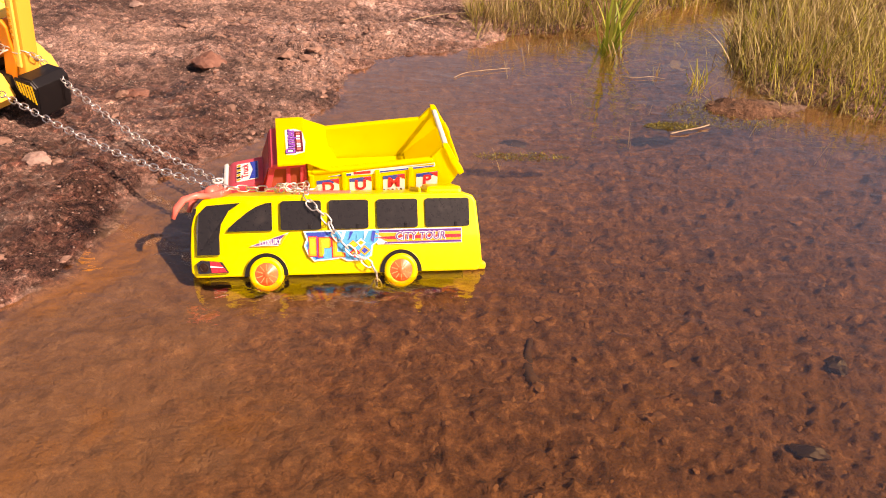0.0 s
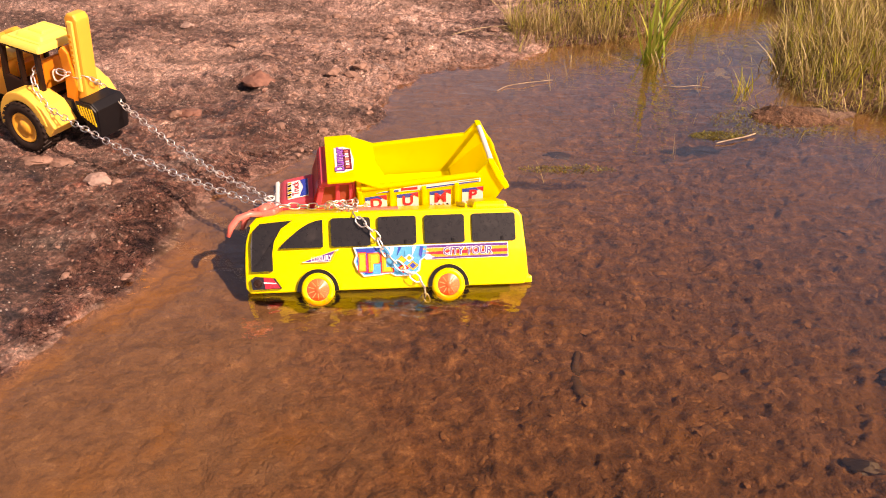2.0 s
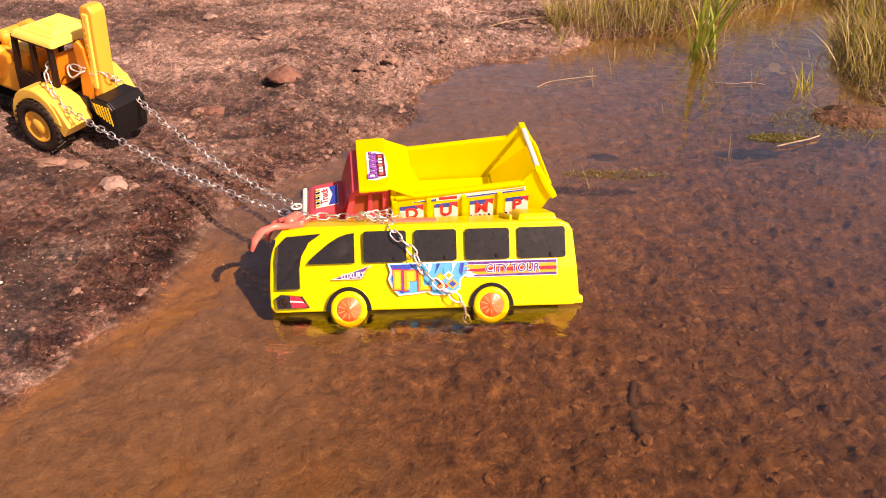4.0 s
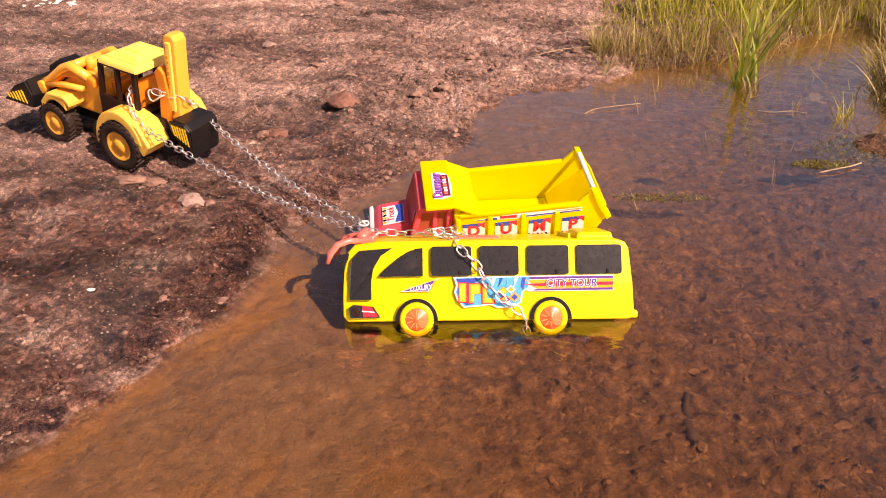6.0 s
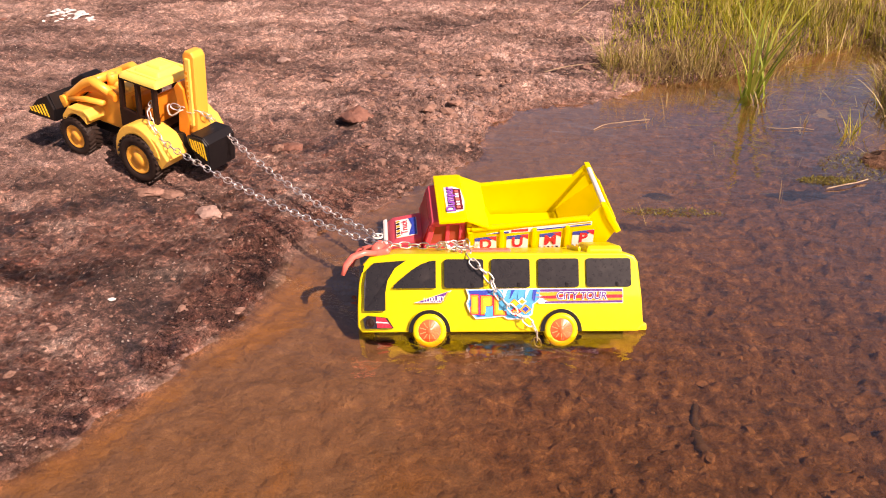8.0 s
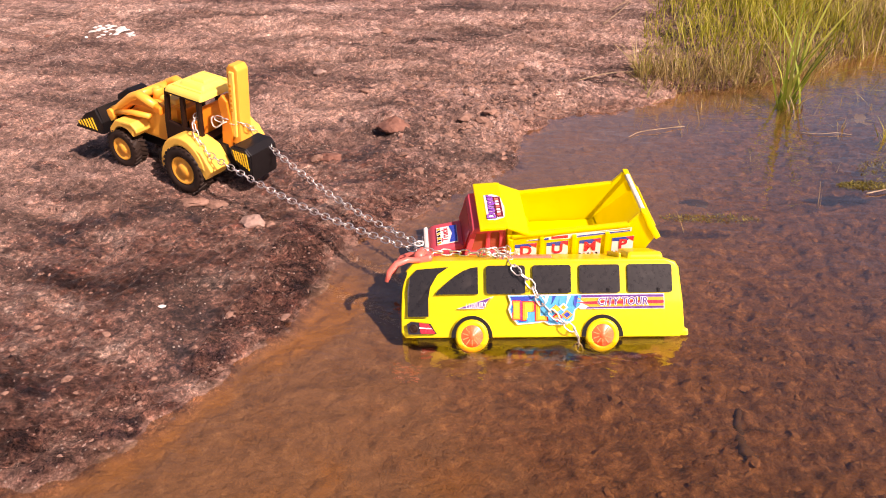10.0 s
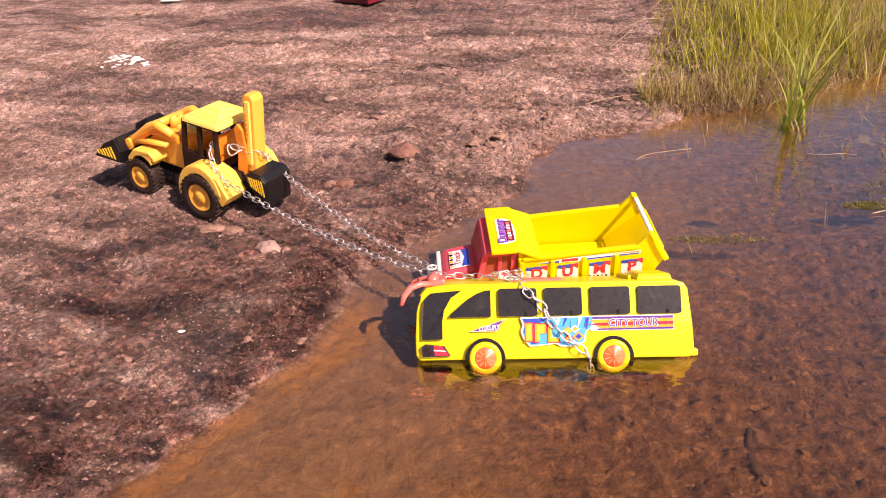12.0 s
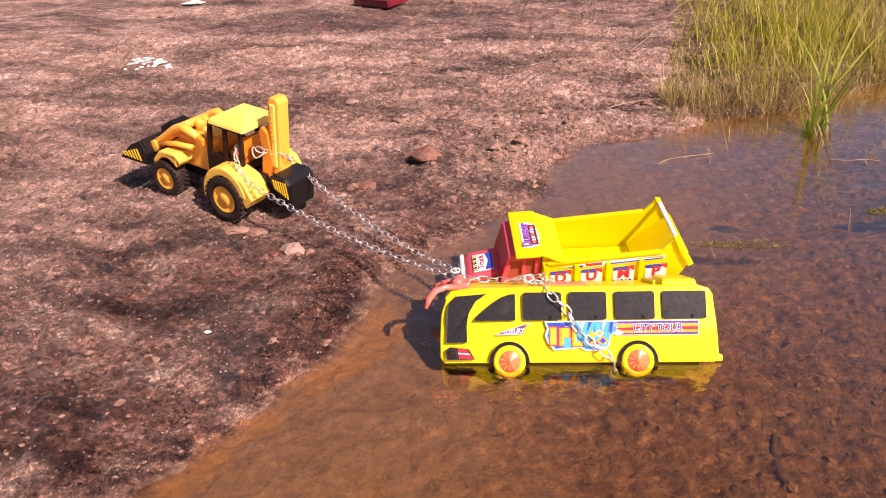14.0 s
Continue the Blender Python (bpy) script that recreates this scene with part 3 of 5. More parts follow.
def build_bus():
    bus = thing("toy_bus", BUS_M, "bright yellow plastic toy bus with black windows leaning in shallow water", "toy bus")
    # body: rounded shell, slightly narrower at the roof
    prof = [(-0.200, 0.016), (0.197, 0.016), (0.203, 0.026), (0.203, 0.060), (0.201, 0.100), (0.195, 0.132), (0.185, 0.144), (0.150, 0.149),
            (-0.180, 0.149), (-0.194, 0.144), (-0.199, 0.134), (-0.203, 0.08), (-0.206, 0.03)]
    bm = slab(prof, -0.06, 0.06, 0.0)
    for z in (0.045, 0.075, 0.105, 0.130):
        bmesh.ops.bisect_plane(bm, geom=bm.verts[:] + bm.edges[:] + bm.faces[:], plane_co=(0, 0, z), plane_no=(0, 0, 1))
    for v in bm.verts:
        w = bus_y(v.co.z)
        if v.co.x > 0.17:
            w -= 0.006
        v.co.y = math.copysign(w, v.co.y)
        v.co.z = zs(v.co.z)
    bevel(bm, 0.009, 3, 50)
    body = part("body", bm, M_BUS, bus, smooth=True)
    body.data.polygons.foreach_set("use_smooth", [True] * len(body.data.polygons))
    part("underbody", box(0.36, 0.100, 0.016, (0, 0, 0.011), bev=0.002), M_BLACK, bus)
    for x in (-0.07, 0.04, 0.12):
        part("axle_box", box(0.03, 0.09, 0.02, (x, 0, 0.006), bev=0.002), M_BLACK, bus)
    for s in (1, -1):
        # side windows
        spans = [(0.0785, 0.0225), (0.0115, -0.0435), (-0.0555, -0.1135), (-0.1245, -0.188)]
        for a, b in spans:
            w = part("window", bus_panel(round_rect(b, a, 0.0925, 0.1400, 0.004), sgn=s), M_WINDOW, bus)
            part("latch", box(0.004, 0.0015, 0.006, ((a + b) / 2 - 0.012, s * (bus_y(0.097) + 0.0024), zs(0.097)), bev=0.0004), M_BLACK, w)
        arch = [(0.0905, 0.0925), (0.1515, 0.0925)] + [(0.1515 - 0.061 * t, 0.0955 + 0.0425 * math.sin(radians(90 * t))) for t in (0.03, 0.12, 0.25, 0.45, 0.65, 0.85, 1.0)]
        part("window", bus_panel(arch, sgn=s), M_WINDOW, bus)
        ws = [(0.1625, 0.055), (0.1925, 0.055), (0.1925, 0.100), (0.189, 0.122), (0.179, 0.1345), (0.133, 0.1385), (0.149, 0.126), (0.1595, 0.105), (0.1625, 0.085)]
        part("windscreen_side", bus_panel(ws, sgn=s), M_WINDOW, bus)
        # wheels with arches
        for x in (0.100, -0.088):
            arc = [(x + 0.0300 * math.cos(radians(a)), 0.0175 + 0.0315 * math.sin(radians(a))) for a in range(0, 181, 10)]
            part("arch_trim", tube([(p[0], s * 0.0590, p[1]) for p in arc], 0.0010, 8), M_BUS, bus, smooth=True)
            # no recess is cut: a black panel puts the gap's shade on the flank
            part("wheel_well", bus_panel([(p[0], 0.016 + (p[1] - 0.016) / 0.83) for p in arc], 0.0006, 0.0002, s), M_BLACK, bus)
            m = pose(x, s * 0.0525, 0.020) @ (Matrix.Identity(4) if s > 0 else pose(0, 0, 0, 0, 0, 180))
            wheel = part("wheel", lathe(wheel_profile(0.0245, 0.022), 30, m=m), M_BUS, bus, smooth=True)
            part("hub", lathe([(0.0172, 0.004), (0.0172, 0.0098), (0.0155, 0.0112), (0.005, 0.0112), (0.004, 0.0128), (0, 0.0130)], 24, m=m), M_ORANGE, wheel, "orange-red spoked hub", True)
            for k in range(10):
                a = radians(36 * k)
                part("spoke", spoke(a, m), M_ORANGE2, wheel)
        # headlamp cluster
        lamp = part("headlamp", bus_panel([(0.192, 0.0245), (0.194, 0.042), (0.188, 0.0465), (0.160, 0.0425), (0.151, 0.0250)], sgn=s), M_DECALK, bus)
        part("lens", lathe([(0.0066, 0), (0.0066, 0.001), (0.0050, 0.0014), (0.0042, 0.0008), (0, 0.0014)], 20, m=pose(0.184, s * (bus_y(0.035) + 0.0016), zs(0.0348)) @ (Matrix.Identity(4) if s > 0 else pose(0, 0, 0, 0, 0, 180))), M_CAB, lamp)
        part("stripe", bus_panel([(0.176, 0.0445), (0.163, 0.0425), (0.153, 0.0262), (0.174, 0.0262)], 0.0016, 0.0006, s), M_DECALR, lamp)
        part("stripe", bus_panel([(0.176, 0.0372), (0.159, 0.0352), (0.158, 0.0336), (0.176, 0.0350)], 0.0020, 0.0006, s), M_DECALW, lamp)
    part("windscreen", slab([(x, zs(z)) for x, z in ((0.2045, 0.062), (0.2030, 0.100), (0.1975, 0.130), (0.193, 0.130), (0.198, 0.1), (0.199, 0.062))], -0.048, 0.048, 0.0), M_WINDOW, bus)
    part("rear_window", slab([(-0.2062, zs(0.082)), (-0.2022, zs(0.134)), (-0.198, zs(0.1335)), (-0.202, zs(0.082))], -0.046, 0.046, 0.001), M_WINDOW, bus)
    part("bumper", box(0.012, 0.116, 0.010, (-0.206, 0, 0.022), bev=0.003), M_BUS, bus)
    plate = part("number_plate", box(0.002, 0.030, 0.012, (-0.2068, 0, 0.052), bev=0.0005), M_DECALW, bus)
    for k in (-1, 0, 1):
        part("mark", box(0.0012, 0.006, 0.006, (-0.2078, k * 0.009, 0.052), bev=0.0002), M_DECALK, plate)
    # roof: coral hatch, rear ridge, front visor with mirrors
    part("roof_hatch", box(0.085, 0.034, 0.004, (0.022, 0.004, 0.1271), bev=0.0015), M_PINK, bus, "faded coral roof hatch")
    part("roof_hump", box(0.055, 0.080, 0.012, (-0.155, -0.004, 0.1291), bev=0.005, taper=0.9), M_BUS, bus)
    part("roof_ridge", box(0.004, 0.046, 0.007, (-0.116, 0, 0.1291), (0, 0, 12), bev=0.0015), M_BUS, bus)
    rack = part("roof_visor", box(0.030, 0.090, 0.010, (0.172, -0.006, 0.1271), (0, 12, 0), bev=0.004), M_PINK, bus, "coral plastic visor")
    for k in range(5):
        part("lobe", lathe([(0, -0.007), (0.008, -0.005), (0.009, 0), (0.008, 0.005), (0, 0.007)], 14, m=pose(0.176, -0.040 + 0.017 * k, 0.1313)), M_PINK, rack, smooth=True)
    for s in (1, -1):
        part("mirror_arm", tube([(0.176, s * 0.040, 0.1270), (0.192, s * 0.049, 0.1285), (0.208, s * 0.054, 0.1235), (0.218, s * 0.056, 0.112), (0.223, s * 0.056, 0.098)], [0.004, 0.0045, 0.005, 0.005, 0.003], 8), M_PINK, bus, smooth=True)
    # stickers on both flanks
    for s in (1, -1):
        pn = lambda pts, up, ma, par, name="stripe", label="": part(name, bus_panel(pts, 0.0004 + 0.0003 * up, 0.0005, s, 0), ma, par, label)
        lux = pn([(0.1215, 0.0675), (0.068, 0.0885), (0.0745, 0.0800), (0.0820, 0.0675)], 0, M_DECALW, bus, "sticker", "purple pennant sticker with a white edge")
        pn([(0.1180, 0.0685), (0.0735, 0.0860), (0.0775, 0.0795), (0.0840, 0.0685)], 1, M_DECALP, lux)
        pn([(0.0745, 0.0845), (0.0700, 0.0872), (0.0790, 0.0685), (0.0832, 0.0685)], 2, M_DECALO, lux)
        strip = pn([(-0.040, 0.0905), (-0.1765, 0.0905), (-0.1765, 0.0650), (-0.056, 0.0650)], 0, M_DECALW, bus, "sticker", "striped side sticker in purple, orange and red")
        pn([(-0.044, 0.0890), (-0.1755, 0.0890), (-0.1755, 0.0850), (-0.050, 0.0850)], 1, M_DECALP, strip)
        pn([(-0.050, 0.0840), (-0.1755, 0.0845), (-0.1755, 0.0795), (-0.062, 0.0780)], 1, M_DECALO, strip)
        pn([(-0.050, 0.0765), (-0.090, 0.0795), (-0.1755, 0.0795), (-0.1755, 0.0745), (-0.072, 0.0735)], 2, M_DECALR, strip)
        pn([(-0.062, 0.0735), (-0.1755, 0.0740), (-0.1755, 0.0700), (-0.070, 0.0690)], 1, M_DECALO, strip)
        pn([(-0.066, 0.0685), (-0.1755, 0.0695), (-0.1755, 0.0662), (-0.064, 0.0662)], 2, M_DECALP, strip)
        logo = pn([(0.048, 0.0900), (0.044, 0.0770), (0.0475, 0.0660), (0.043, 0.0520), (0.034, 0.0395), (0.010, 0.0415), (-0.004, 0.0440), (-0.012, 0.0385), (-0.036, 0.0385), (-0.047, 0.0470), (-0.049, 0.0640), (-0.058, 0.0720), (-0.060, 0.0905)], 1, M_DECALW, bus, "sticker", "blue picture sticker with orange block shapes")
        pn([(0.0455, 0.0885), (0.0415, 0.0770), (0.0450, 0.0660), (0.041, 0.0530), (0.033, 0.0418), (0.010, 0.0435), (-0.004, 0.0460), (-0.013, 0.0405), (-0.035, 0.0405), (-0.045, 0.0485), (-0.047, 0.0640), (-0.056, 0.0725), (-0.058, 0.0888)], 2, M_DECALC, logo, "picture")
        pn([(0.0440, 0.0875), (0.0400, 0.0770), (0.0430, 0.0660), (0.0385, 0.0535), (0.0310, 0.0435), (0.020, 0.0455), (0.024, 0.0600), (0.0200, 0.0800), (0.006, 0.0880)], 3, M_DECALB, logo, "picture")
        # a pale burst and darker streaks of sky
        for k in range(5):
            x = -0.006 - 0.0105 * k
            pn([(x, 0.0880), (x - 0.0052, 0.0880), (x - 0.0015 + 0.004 * (k % 2), 0.0760 - 0.002 * k), (x + 0.0015, 0.0740)], 3, (M_DECALW, M_DECALB, M_DECALC)[k % 3], logo, "streak")
        for k, (x0, x1) in enumerate(((0.0405, 0.0305), (0.0265, 0.0105), (0.0075, -0.0080))):
            dz = -0.0012 * k
            shapes = ([(x0, 0.0800), (x1, 0.0800), (x1, 0.0490), (x0, 0.0490)],
                      [(x0, 0.0800), (x1 + 0.002, 0.0800), (x1, 0.0770), (x1, 0.0660), (x1 + 0.002, 0.0630), (x0 - 0.0055, 0.0630), (x0 - 0.0055, 0.0490), (x0, 0.0490)],
                      [(x0, 0.0800), (x0 - 0.0055, 0.0800), (x0 - 0.0055, 0.0560), (x1, 0.0560), (x1, 0.0490), (x0, 0.0490)])
            pts = [(x, z + dz) for x, z in shapes[k]]
            cx, cz = sum(p[0] for p in pts) / len(pts), sum(p[1] for p in pts) / len(pts)
            pn([(cx + (x - cx) * 1.22, cz + (z - cz) * 1.10) for x, z in pts], 4, M_DECALR, logo, "shape_edge")
            pn(pts, 5, M_DECALO, logo, "shape")
            pn([(cx + (x - cx) * 0.62, cz + (z - cz) * 0.80) for x, z in pts], 6, M_DECALY, logo, "shape_face")
        for k, (cx, cz, r) in enumerate(((-0.021, 0.0660, 0.0075), (-0.032, 0.0690, 0.0070), (-0.023, 0.0520, 0.0085), (-0.037, 0.0560, 0.0085))):
            ring = [(cx + r * (1 - 0.3 * (a % 2)) * math.cos(a * 0.785), cz + r * (1 - 0.3 * (a % 2)) * math.sin(a * 0.785)) for a in range(8)]
            pn(ring, 4, (M_DECALO, M_DECALW, M_DECALR, M_DECALO)[k], logo, "shape")
            pn([(cx + (x - cx) * 0.6, cz + (z - cz) * 0.6) for x, z in ring], 5, (M_DECALY, M_DECALO, M_DECALY, M_DECALB)[k], logo, "shape_face")
    words("LUXURY", 0.0100, side_frame(0.0935, zs(0.0732), bus_y(0.075) + 0.0018) @ Matrix.Rotation(radians(5), 4, "Z"), M_DECALW, bus, 0.80, 0.15, bold=0.0002)
    words("CITY TOUR", 0.0150, side_frame(-0.1165, zs(0.0778), bus_y(0.07) + 0.0019), M_DECALW, bus, 0.92, 0.1, bold=0.0010)
    words("CITY TOUR", 0.0150, side_frame(-0.1165, zs(0.0778), bus_y(0.07) + 0.0024), M_DECALP, bus, 0.92, 0.1, bold=0.0001)
    for o in bus.children_recursive:
        o.data.transform(Matrix.Diagonal((0.980, 1, 1, 1)))
    return bus


def spoke(a, m):
    b = box(0.0014, 0.0016, 0.0090, (0, 0, 0.0098), bev=0.0)
    b.transform(m @ Matrix.Translation((0, 0.0108, 0)) @ Matrix.Rotation(a, 4, "Y"))
    return b


build_bus()

# ---------------------------------------------------------------- toy dump truck
TRUCK_M = Matrix.Translation((-0.061, 1.163, -0.018)) @ pose(0, 0, 0, -7, 1.4, 191.2) @ Matrix.Scale(0.975, 4)


def build_truck():
    tr = thing("toy_dump_truck", TRUCK_M, "toy dump truck with red cab, yellow tipper bed and green wheels", "toy truck")
    # chassis
    part("chassis", box(0.20, 0.060, 0.012, (-0.06, 0, 0.046), bev=0.002), M_WHITE, tr, "white plastic chassis")
    part("side_rail", box(0.155, 0.006, 0.010, (-0.085, 0.050, 0.050), bev=0.002), M_WHITE, tr)
    part("side_rail", box(0.155, 0.006, 0.010, (-0.085, -0.050, 0.050), bev=0.002), M_WHITE, tr)
    for s in (1, -1):
        part("fuel_tank", box(0.036, 0.020, 0.018, (0.032, s * 0.048, 0.036), bev=0.006), M_WHITE, tr)
    # wheels
    for x in (0.098, -0.040, -0.102):
        for s in (1, -1):
            m = pose(x, s * 0.049, 0.027) @ (Matrix.Identity(4) if s > 0 else pose(0, 0, 0, 0, 0, 180))
            w = part("wheel", lathe(wheel_profile(0.029, 0.026), 30, m=m), M_GREEN, tr, smooth=True)
            part("hub", lathe([(0.0170, 0.006), (0.0165, 0.0095), (0.012, 0.0080), (0.006, 0.0105), (0, 0.0115)], 20, m=m), M_WHITE, w, "muddy white hub", True)
            for k in range(14):
                b = box(0.0045, 0.0245, 0.0035, (0, 0, 0.0288), bev=0.001)
                b.transform(m @ Matrix.Rotation(2 * math.pi * k / 14, 4, "Y"))
                part("tread_block", b, M_GREEN, w)
    # cab: hood, fenders, cabin
    hood = [(0.085, 0.030), (0.168, 0.030), (0.172, 0.040), (0.170, 0.078), (0.160, 0.088), (0.110, 0.096), (0.085, 0.098)]
    part("hood", slab(hood, -0.036, 0.036, 0.007, segments=3), M_RED, tr, smooth=True)
    for s in (1, -1):
        fend = [(0.052, 0.026), (0.064, 0.026)] + [(0.098 + 0.033 * math.cos(radians(a)), 0.028 + 0.033 * math.sin(radians(a))) for a in range(172, -1, -16)] + [(0.160, 0.026), (0.166, 0.036), (0.164, 0.060), (0.140, 0.068), (0.100, 0.072), (0.052, 0.074)]
        part("fender", slab(fend, s * 0.030, s * 0.056, 0.004), M_RED, tr)
        # cabin flank as a frame round two openings
        part("sill", slab([(0.050, 0.068), (0.114, 0.068), (0.112, 0.092), (0.050, 0.088)], s * 0.046, s * 0.054, 0.002), M_RED, tr)
        part("pillar", slab([(0.113, 0.086), (0.104, 0.086), (0.092, 0.130), (0.101, 0.130)], s * 0.045, s * 0.053, 0.0015), M_RED, tr)
        part("pillar", slab([(0.080, 0.086), (0.073, 0.086), (0.070, 0.130), (0.076, 0.130)], s * 0.045, s * 0.053, 0.0015), M_RED, tr)
        part("pillar", slab([(0.058, 0.086), (0.050, 0.086), (0.050, 0.130), (0.056, 0.130)], s * 0.045, s * 0.053, 0.0015), M_RED, tr)
        part("side_window", slab([(0.052, 0.088), (0.108, 0.088), (0.096, 0.130), (0.052, 0.130)], s * 0.0465, s * 0.0480, 0), M_PANE, tr, "translucent amber-red side window")
        part("door_step", box(0.050, 0.012, 0.006, (0.070, s * 0.051, 0.026), bev=0.002), M_WHITE, tr)
    part("cab_roof", slab([(0.046, 0.128), (0.103, 0.126), (0.098, 0.137), (0.046, 0.1415)], -0.052, 0.052, 0.004), M_RED, tr)
    part("cab_back", box(0.006, 0.100, 0.070, (0.049, 0, 0.102), bev=0.002), M_RED, tr)
    part("windscreen", slab([(0.114, 0.094), (0.110, 0.094), (0.098, 0.128), (0.102, 0.128)], -0.044, 0.044, 0.0), M_REDW, tr, "dark red windscreen")
    part("seat", box(0.030, 0.080, 0.030, (0.072, 0, 0.084), bev=0.006), M_RED, tr)
    grille = part("grille", slab([(0.169, 0.034), (0.177, 0.036), (0.175, 0.080), (0.168, 0.082)], -0.040, 0.040, 0.003), M_WHITE, tr, "white radiator grille")
    for k in range(6):
        part("bar", box(0.002, 0.004, 0.030, (0.1775, -0.022 + 0.0088 * k, 0.058), bev=0.0005), M_WHITE, grille)
    part("bumper", box(0.012, 0.112, 0.014, (0.170, 0, 0.027), bev=0.004), M_RED, tr)
    part("tow_eye", tube([(0.176 + 0.008 * (1 - math.cos(radians(a))), 0.006 * math.sin(radians(a)), 0.076) for a in range(0, 360, 30)], 0.0018, 6, True), M_WHITE, tr)
    # tipper bed: open box with canopy over the cab
    part("bed_floor", slab([(0.040, 0.070), (-0.172, 0.062), (-0.172, 0.058), (0.040, 0.064)], -0.050, 0.050, 0.001), M_TRUCK, tr)
    for s in (1, -1):
        wall = part("bed_side", slab([(0.045, 0.064), (0.045, 0.126), (0.020, 0.124), (-0.140, 0.131), (-0.160, 0.153), (-0.168, 0.153), (-0.180, 0.128), (-0.192, 0.106), (-0.164, 0.058)], s * 0.054, s * 0.060, 0.0015), M_TRUCK, tr)
        part("rim", box(0.185, 0.009, 0.006, (-0.054, s * 0.0585, 0.1275), (0, 2.4, 0), bev=0.002), M_TRUCK, wall)
        for x in (0.040, -0.009, -0.060, -0.112):
            part("rib", box(0.007, 0.005, 0.056, (x, s * 0.0615, 0.092), bev=0.0015), M_TRUCK, wall)
        part("rear_post", slab([(-0.162, 0.156), (-0.171, 0.155), (-0.184, 0.128), (-0.197, 0.105), (-0.189, 0.100), (-0.174, 0.126)], s * 0.050, s * 0.065, 0.002), M_TRUCK, tr)
    part("front_wall", slab([(0.046, 0.064), (0.040, 0.064), (0.036, 0.140), (0.044, 0.142)], -0.056, 0.056, 0.001), M_TRUCK, tr)
    cano = [(0.088, -0.062), (0.088, 0.066), (0.050, 0.066), (0.044, 0.063), (0.044, -0.060), (0.050, -0.062)]
    b = slab(cano, 0.0, 0.006, 0.0015)
    b.transform(Matrix(((1, 0, 0, 0), (0, 0, 1, 0), (0, 1, 0, 0), (0, 0, 0, 1))))
    b.transform(Matrix.Translation((0, 0, 0.1425)))
    part("canopy", b, M_TRUCK, tr)
    part("canopy_slope", slab([(0.050, 0.1485), (0.046, 0.1430), (0.012, 0.124), (0.010, 0.129)], -0.061, 0.064, 0.0015), M_TRUCK, tr)
    part("front_ramp", slab([(0.022, 0.128), (0.026, 0.128), (0.002, 0.064), (-0.006, 0.066)], -0.054, 0.054, 0.001), M_TRUCK, tr)
    part("tail_ramp", slab([(-0.118, 0.068), (-0.186, 0.126), (-0.190, 0.122), (-0.118, 0.062)], -0.055, 0.055, 0.001), M_TRUCK, tr)
    part("tail_bar", tube([(-0.168, -0.054, 0.150), (-0.168, 0.054, 0.150)], 0.0042, 8), M_WHITE, tr, "pale bar across the tail")
    # lettering and stickers on the near flank and on the far one
    for s in (1, -1):
        for ch, x in (("D", 0.016), ("U", -0.034), ("M", -0.086), ("P", -0.138)):
            st = part("sticker", slab([(x + 0.017, 0.074), (x + 0.017, 0.106), (x - 0.017, 0.108), (x - 0.017, 0.076)], s * 0.0598, s * 0.0606, 0), M_DECALW, tr)
            part("stripe", slab([(x + 0.017, 0.100), (x + 0.017, 0.106), (x - 0.017, 0.108), (x - 0.006, 0.099)], s * 0.0600, s * 0.0610, 0), M_DECALB, st)
            part("stripe", slab([(x - 0.004, 0.107), (x - 0.017, 0.108), (x - 0.017, 0.098)], s * 0.0600, s * 0.0613, 0), M_DECALR, st)
            for k in range(5):
                part("stripe", slab([(x + 0.015 - k * 0.0066, 0.0745), (x + 0.012 - k * 0.0066, 0.0745), (x + 0.014 - k * 0.0066, 0.080), (x + 0.017 - k * 0.0066, 0.080)], s * 0.0600, s * 0.0610, 0), M_DECALK if k % 2 == 0 else M_DECALO, st)
            if s > 0:
                words(ch, 0.026, side_frame(x, 0.0925, 0.0612), M_DECALR, st, 1.0, bold=0.0008)
        band = part("sticker", slab([(0.015, 0.113), (-0.045, 0.121), (-0.150, 0.125), (-0.150, 0.118), (-0.05, 0.112)], s * 0.0598, s * 0.0607, 0), M_DECALW, tr)
        part("stripe", slab([(0.012, 0.1135), (-0.020, 0.1165), (-0.020, 0.1125)], s * 0.0600, s * 0.0611, 0), M_DECALB, band)
        part("stripe", slab([(-0.024, 0.114), (-0.024, 0.1185), (-0.050, 0.1195), (-0.050, 0.114)], s * 0.0600, s * 0.0611, 0), M_DECALR, band)
        part("stripe", slab([(-0.060, 0.1165), (-0.148, 0.1205), (-0.148, 0.1185), (-0.060, 0.1140)], s * 0.0600, s * 0.0611, 0), M_DECALB, band)
        part("stripe", slab([(-0.100, 0.1215), (-0.148, 0.1245), (-0.148, 0.1215)], s * 0.0600, s * 0.0611, 0), M_DECALO, band)
        door = part("sticker", slab([(0.110, 0.066), (0.106, 0.084), (0.060, 0.080), (0.058, 0.062), (0.090, 0.058)], s * 0.0540, s * 0.0568, 0), M_DECALW, tr)
        part("stripe", slab([(0.108, 0.079), (0.105, 0.084), (0.082, 0.082)], s * 0.0550, s * 0.0572, 0), M_DECALK, door)
        part("stripe", slab([(0.076, 0.081), (0.062, 0.080), (0.062, 0.074)], s * 0.0550, s * 0.0572, 0), M_DECALR, door)
        part("stripe", slab([(0.096, 0.067), (0.096, 0.075), (0.068, 0.073), (0.068, 0.066)], s * 0.0550, s * 0.0572, 0), M_DECALB, door)
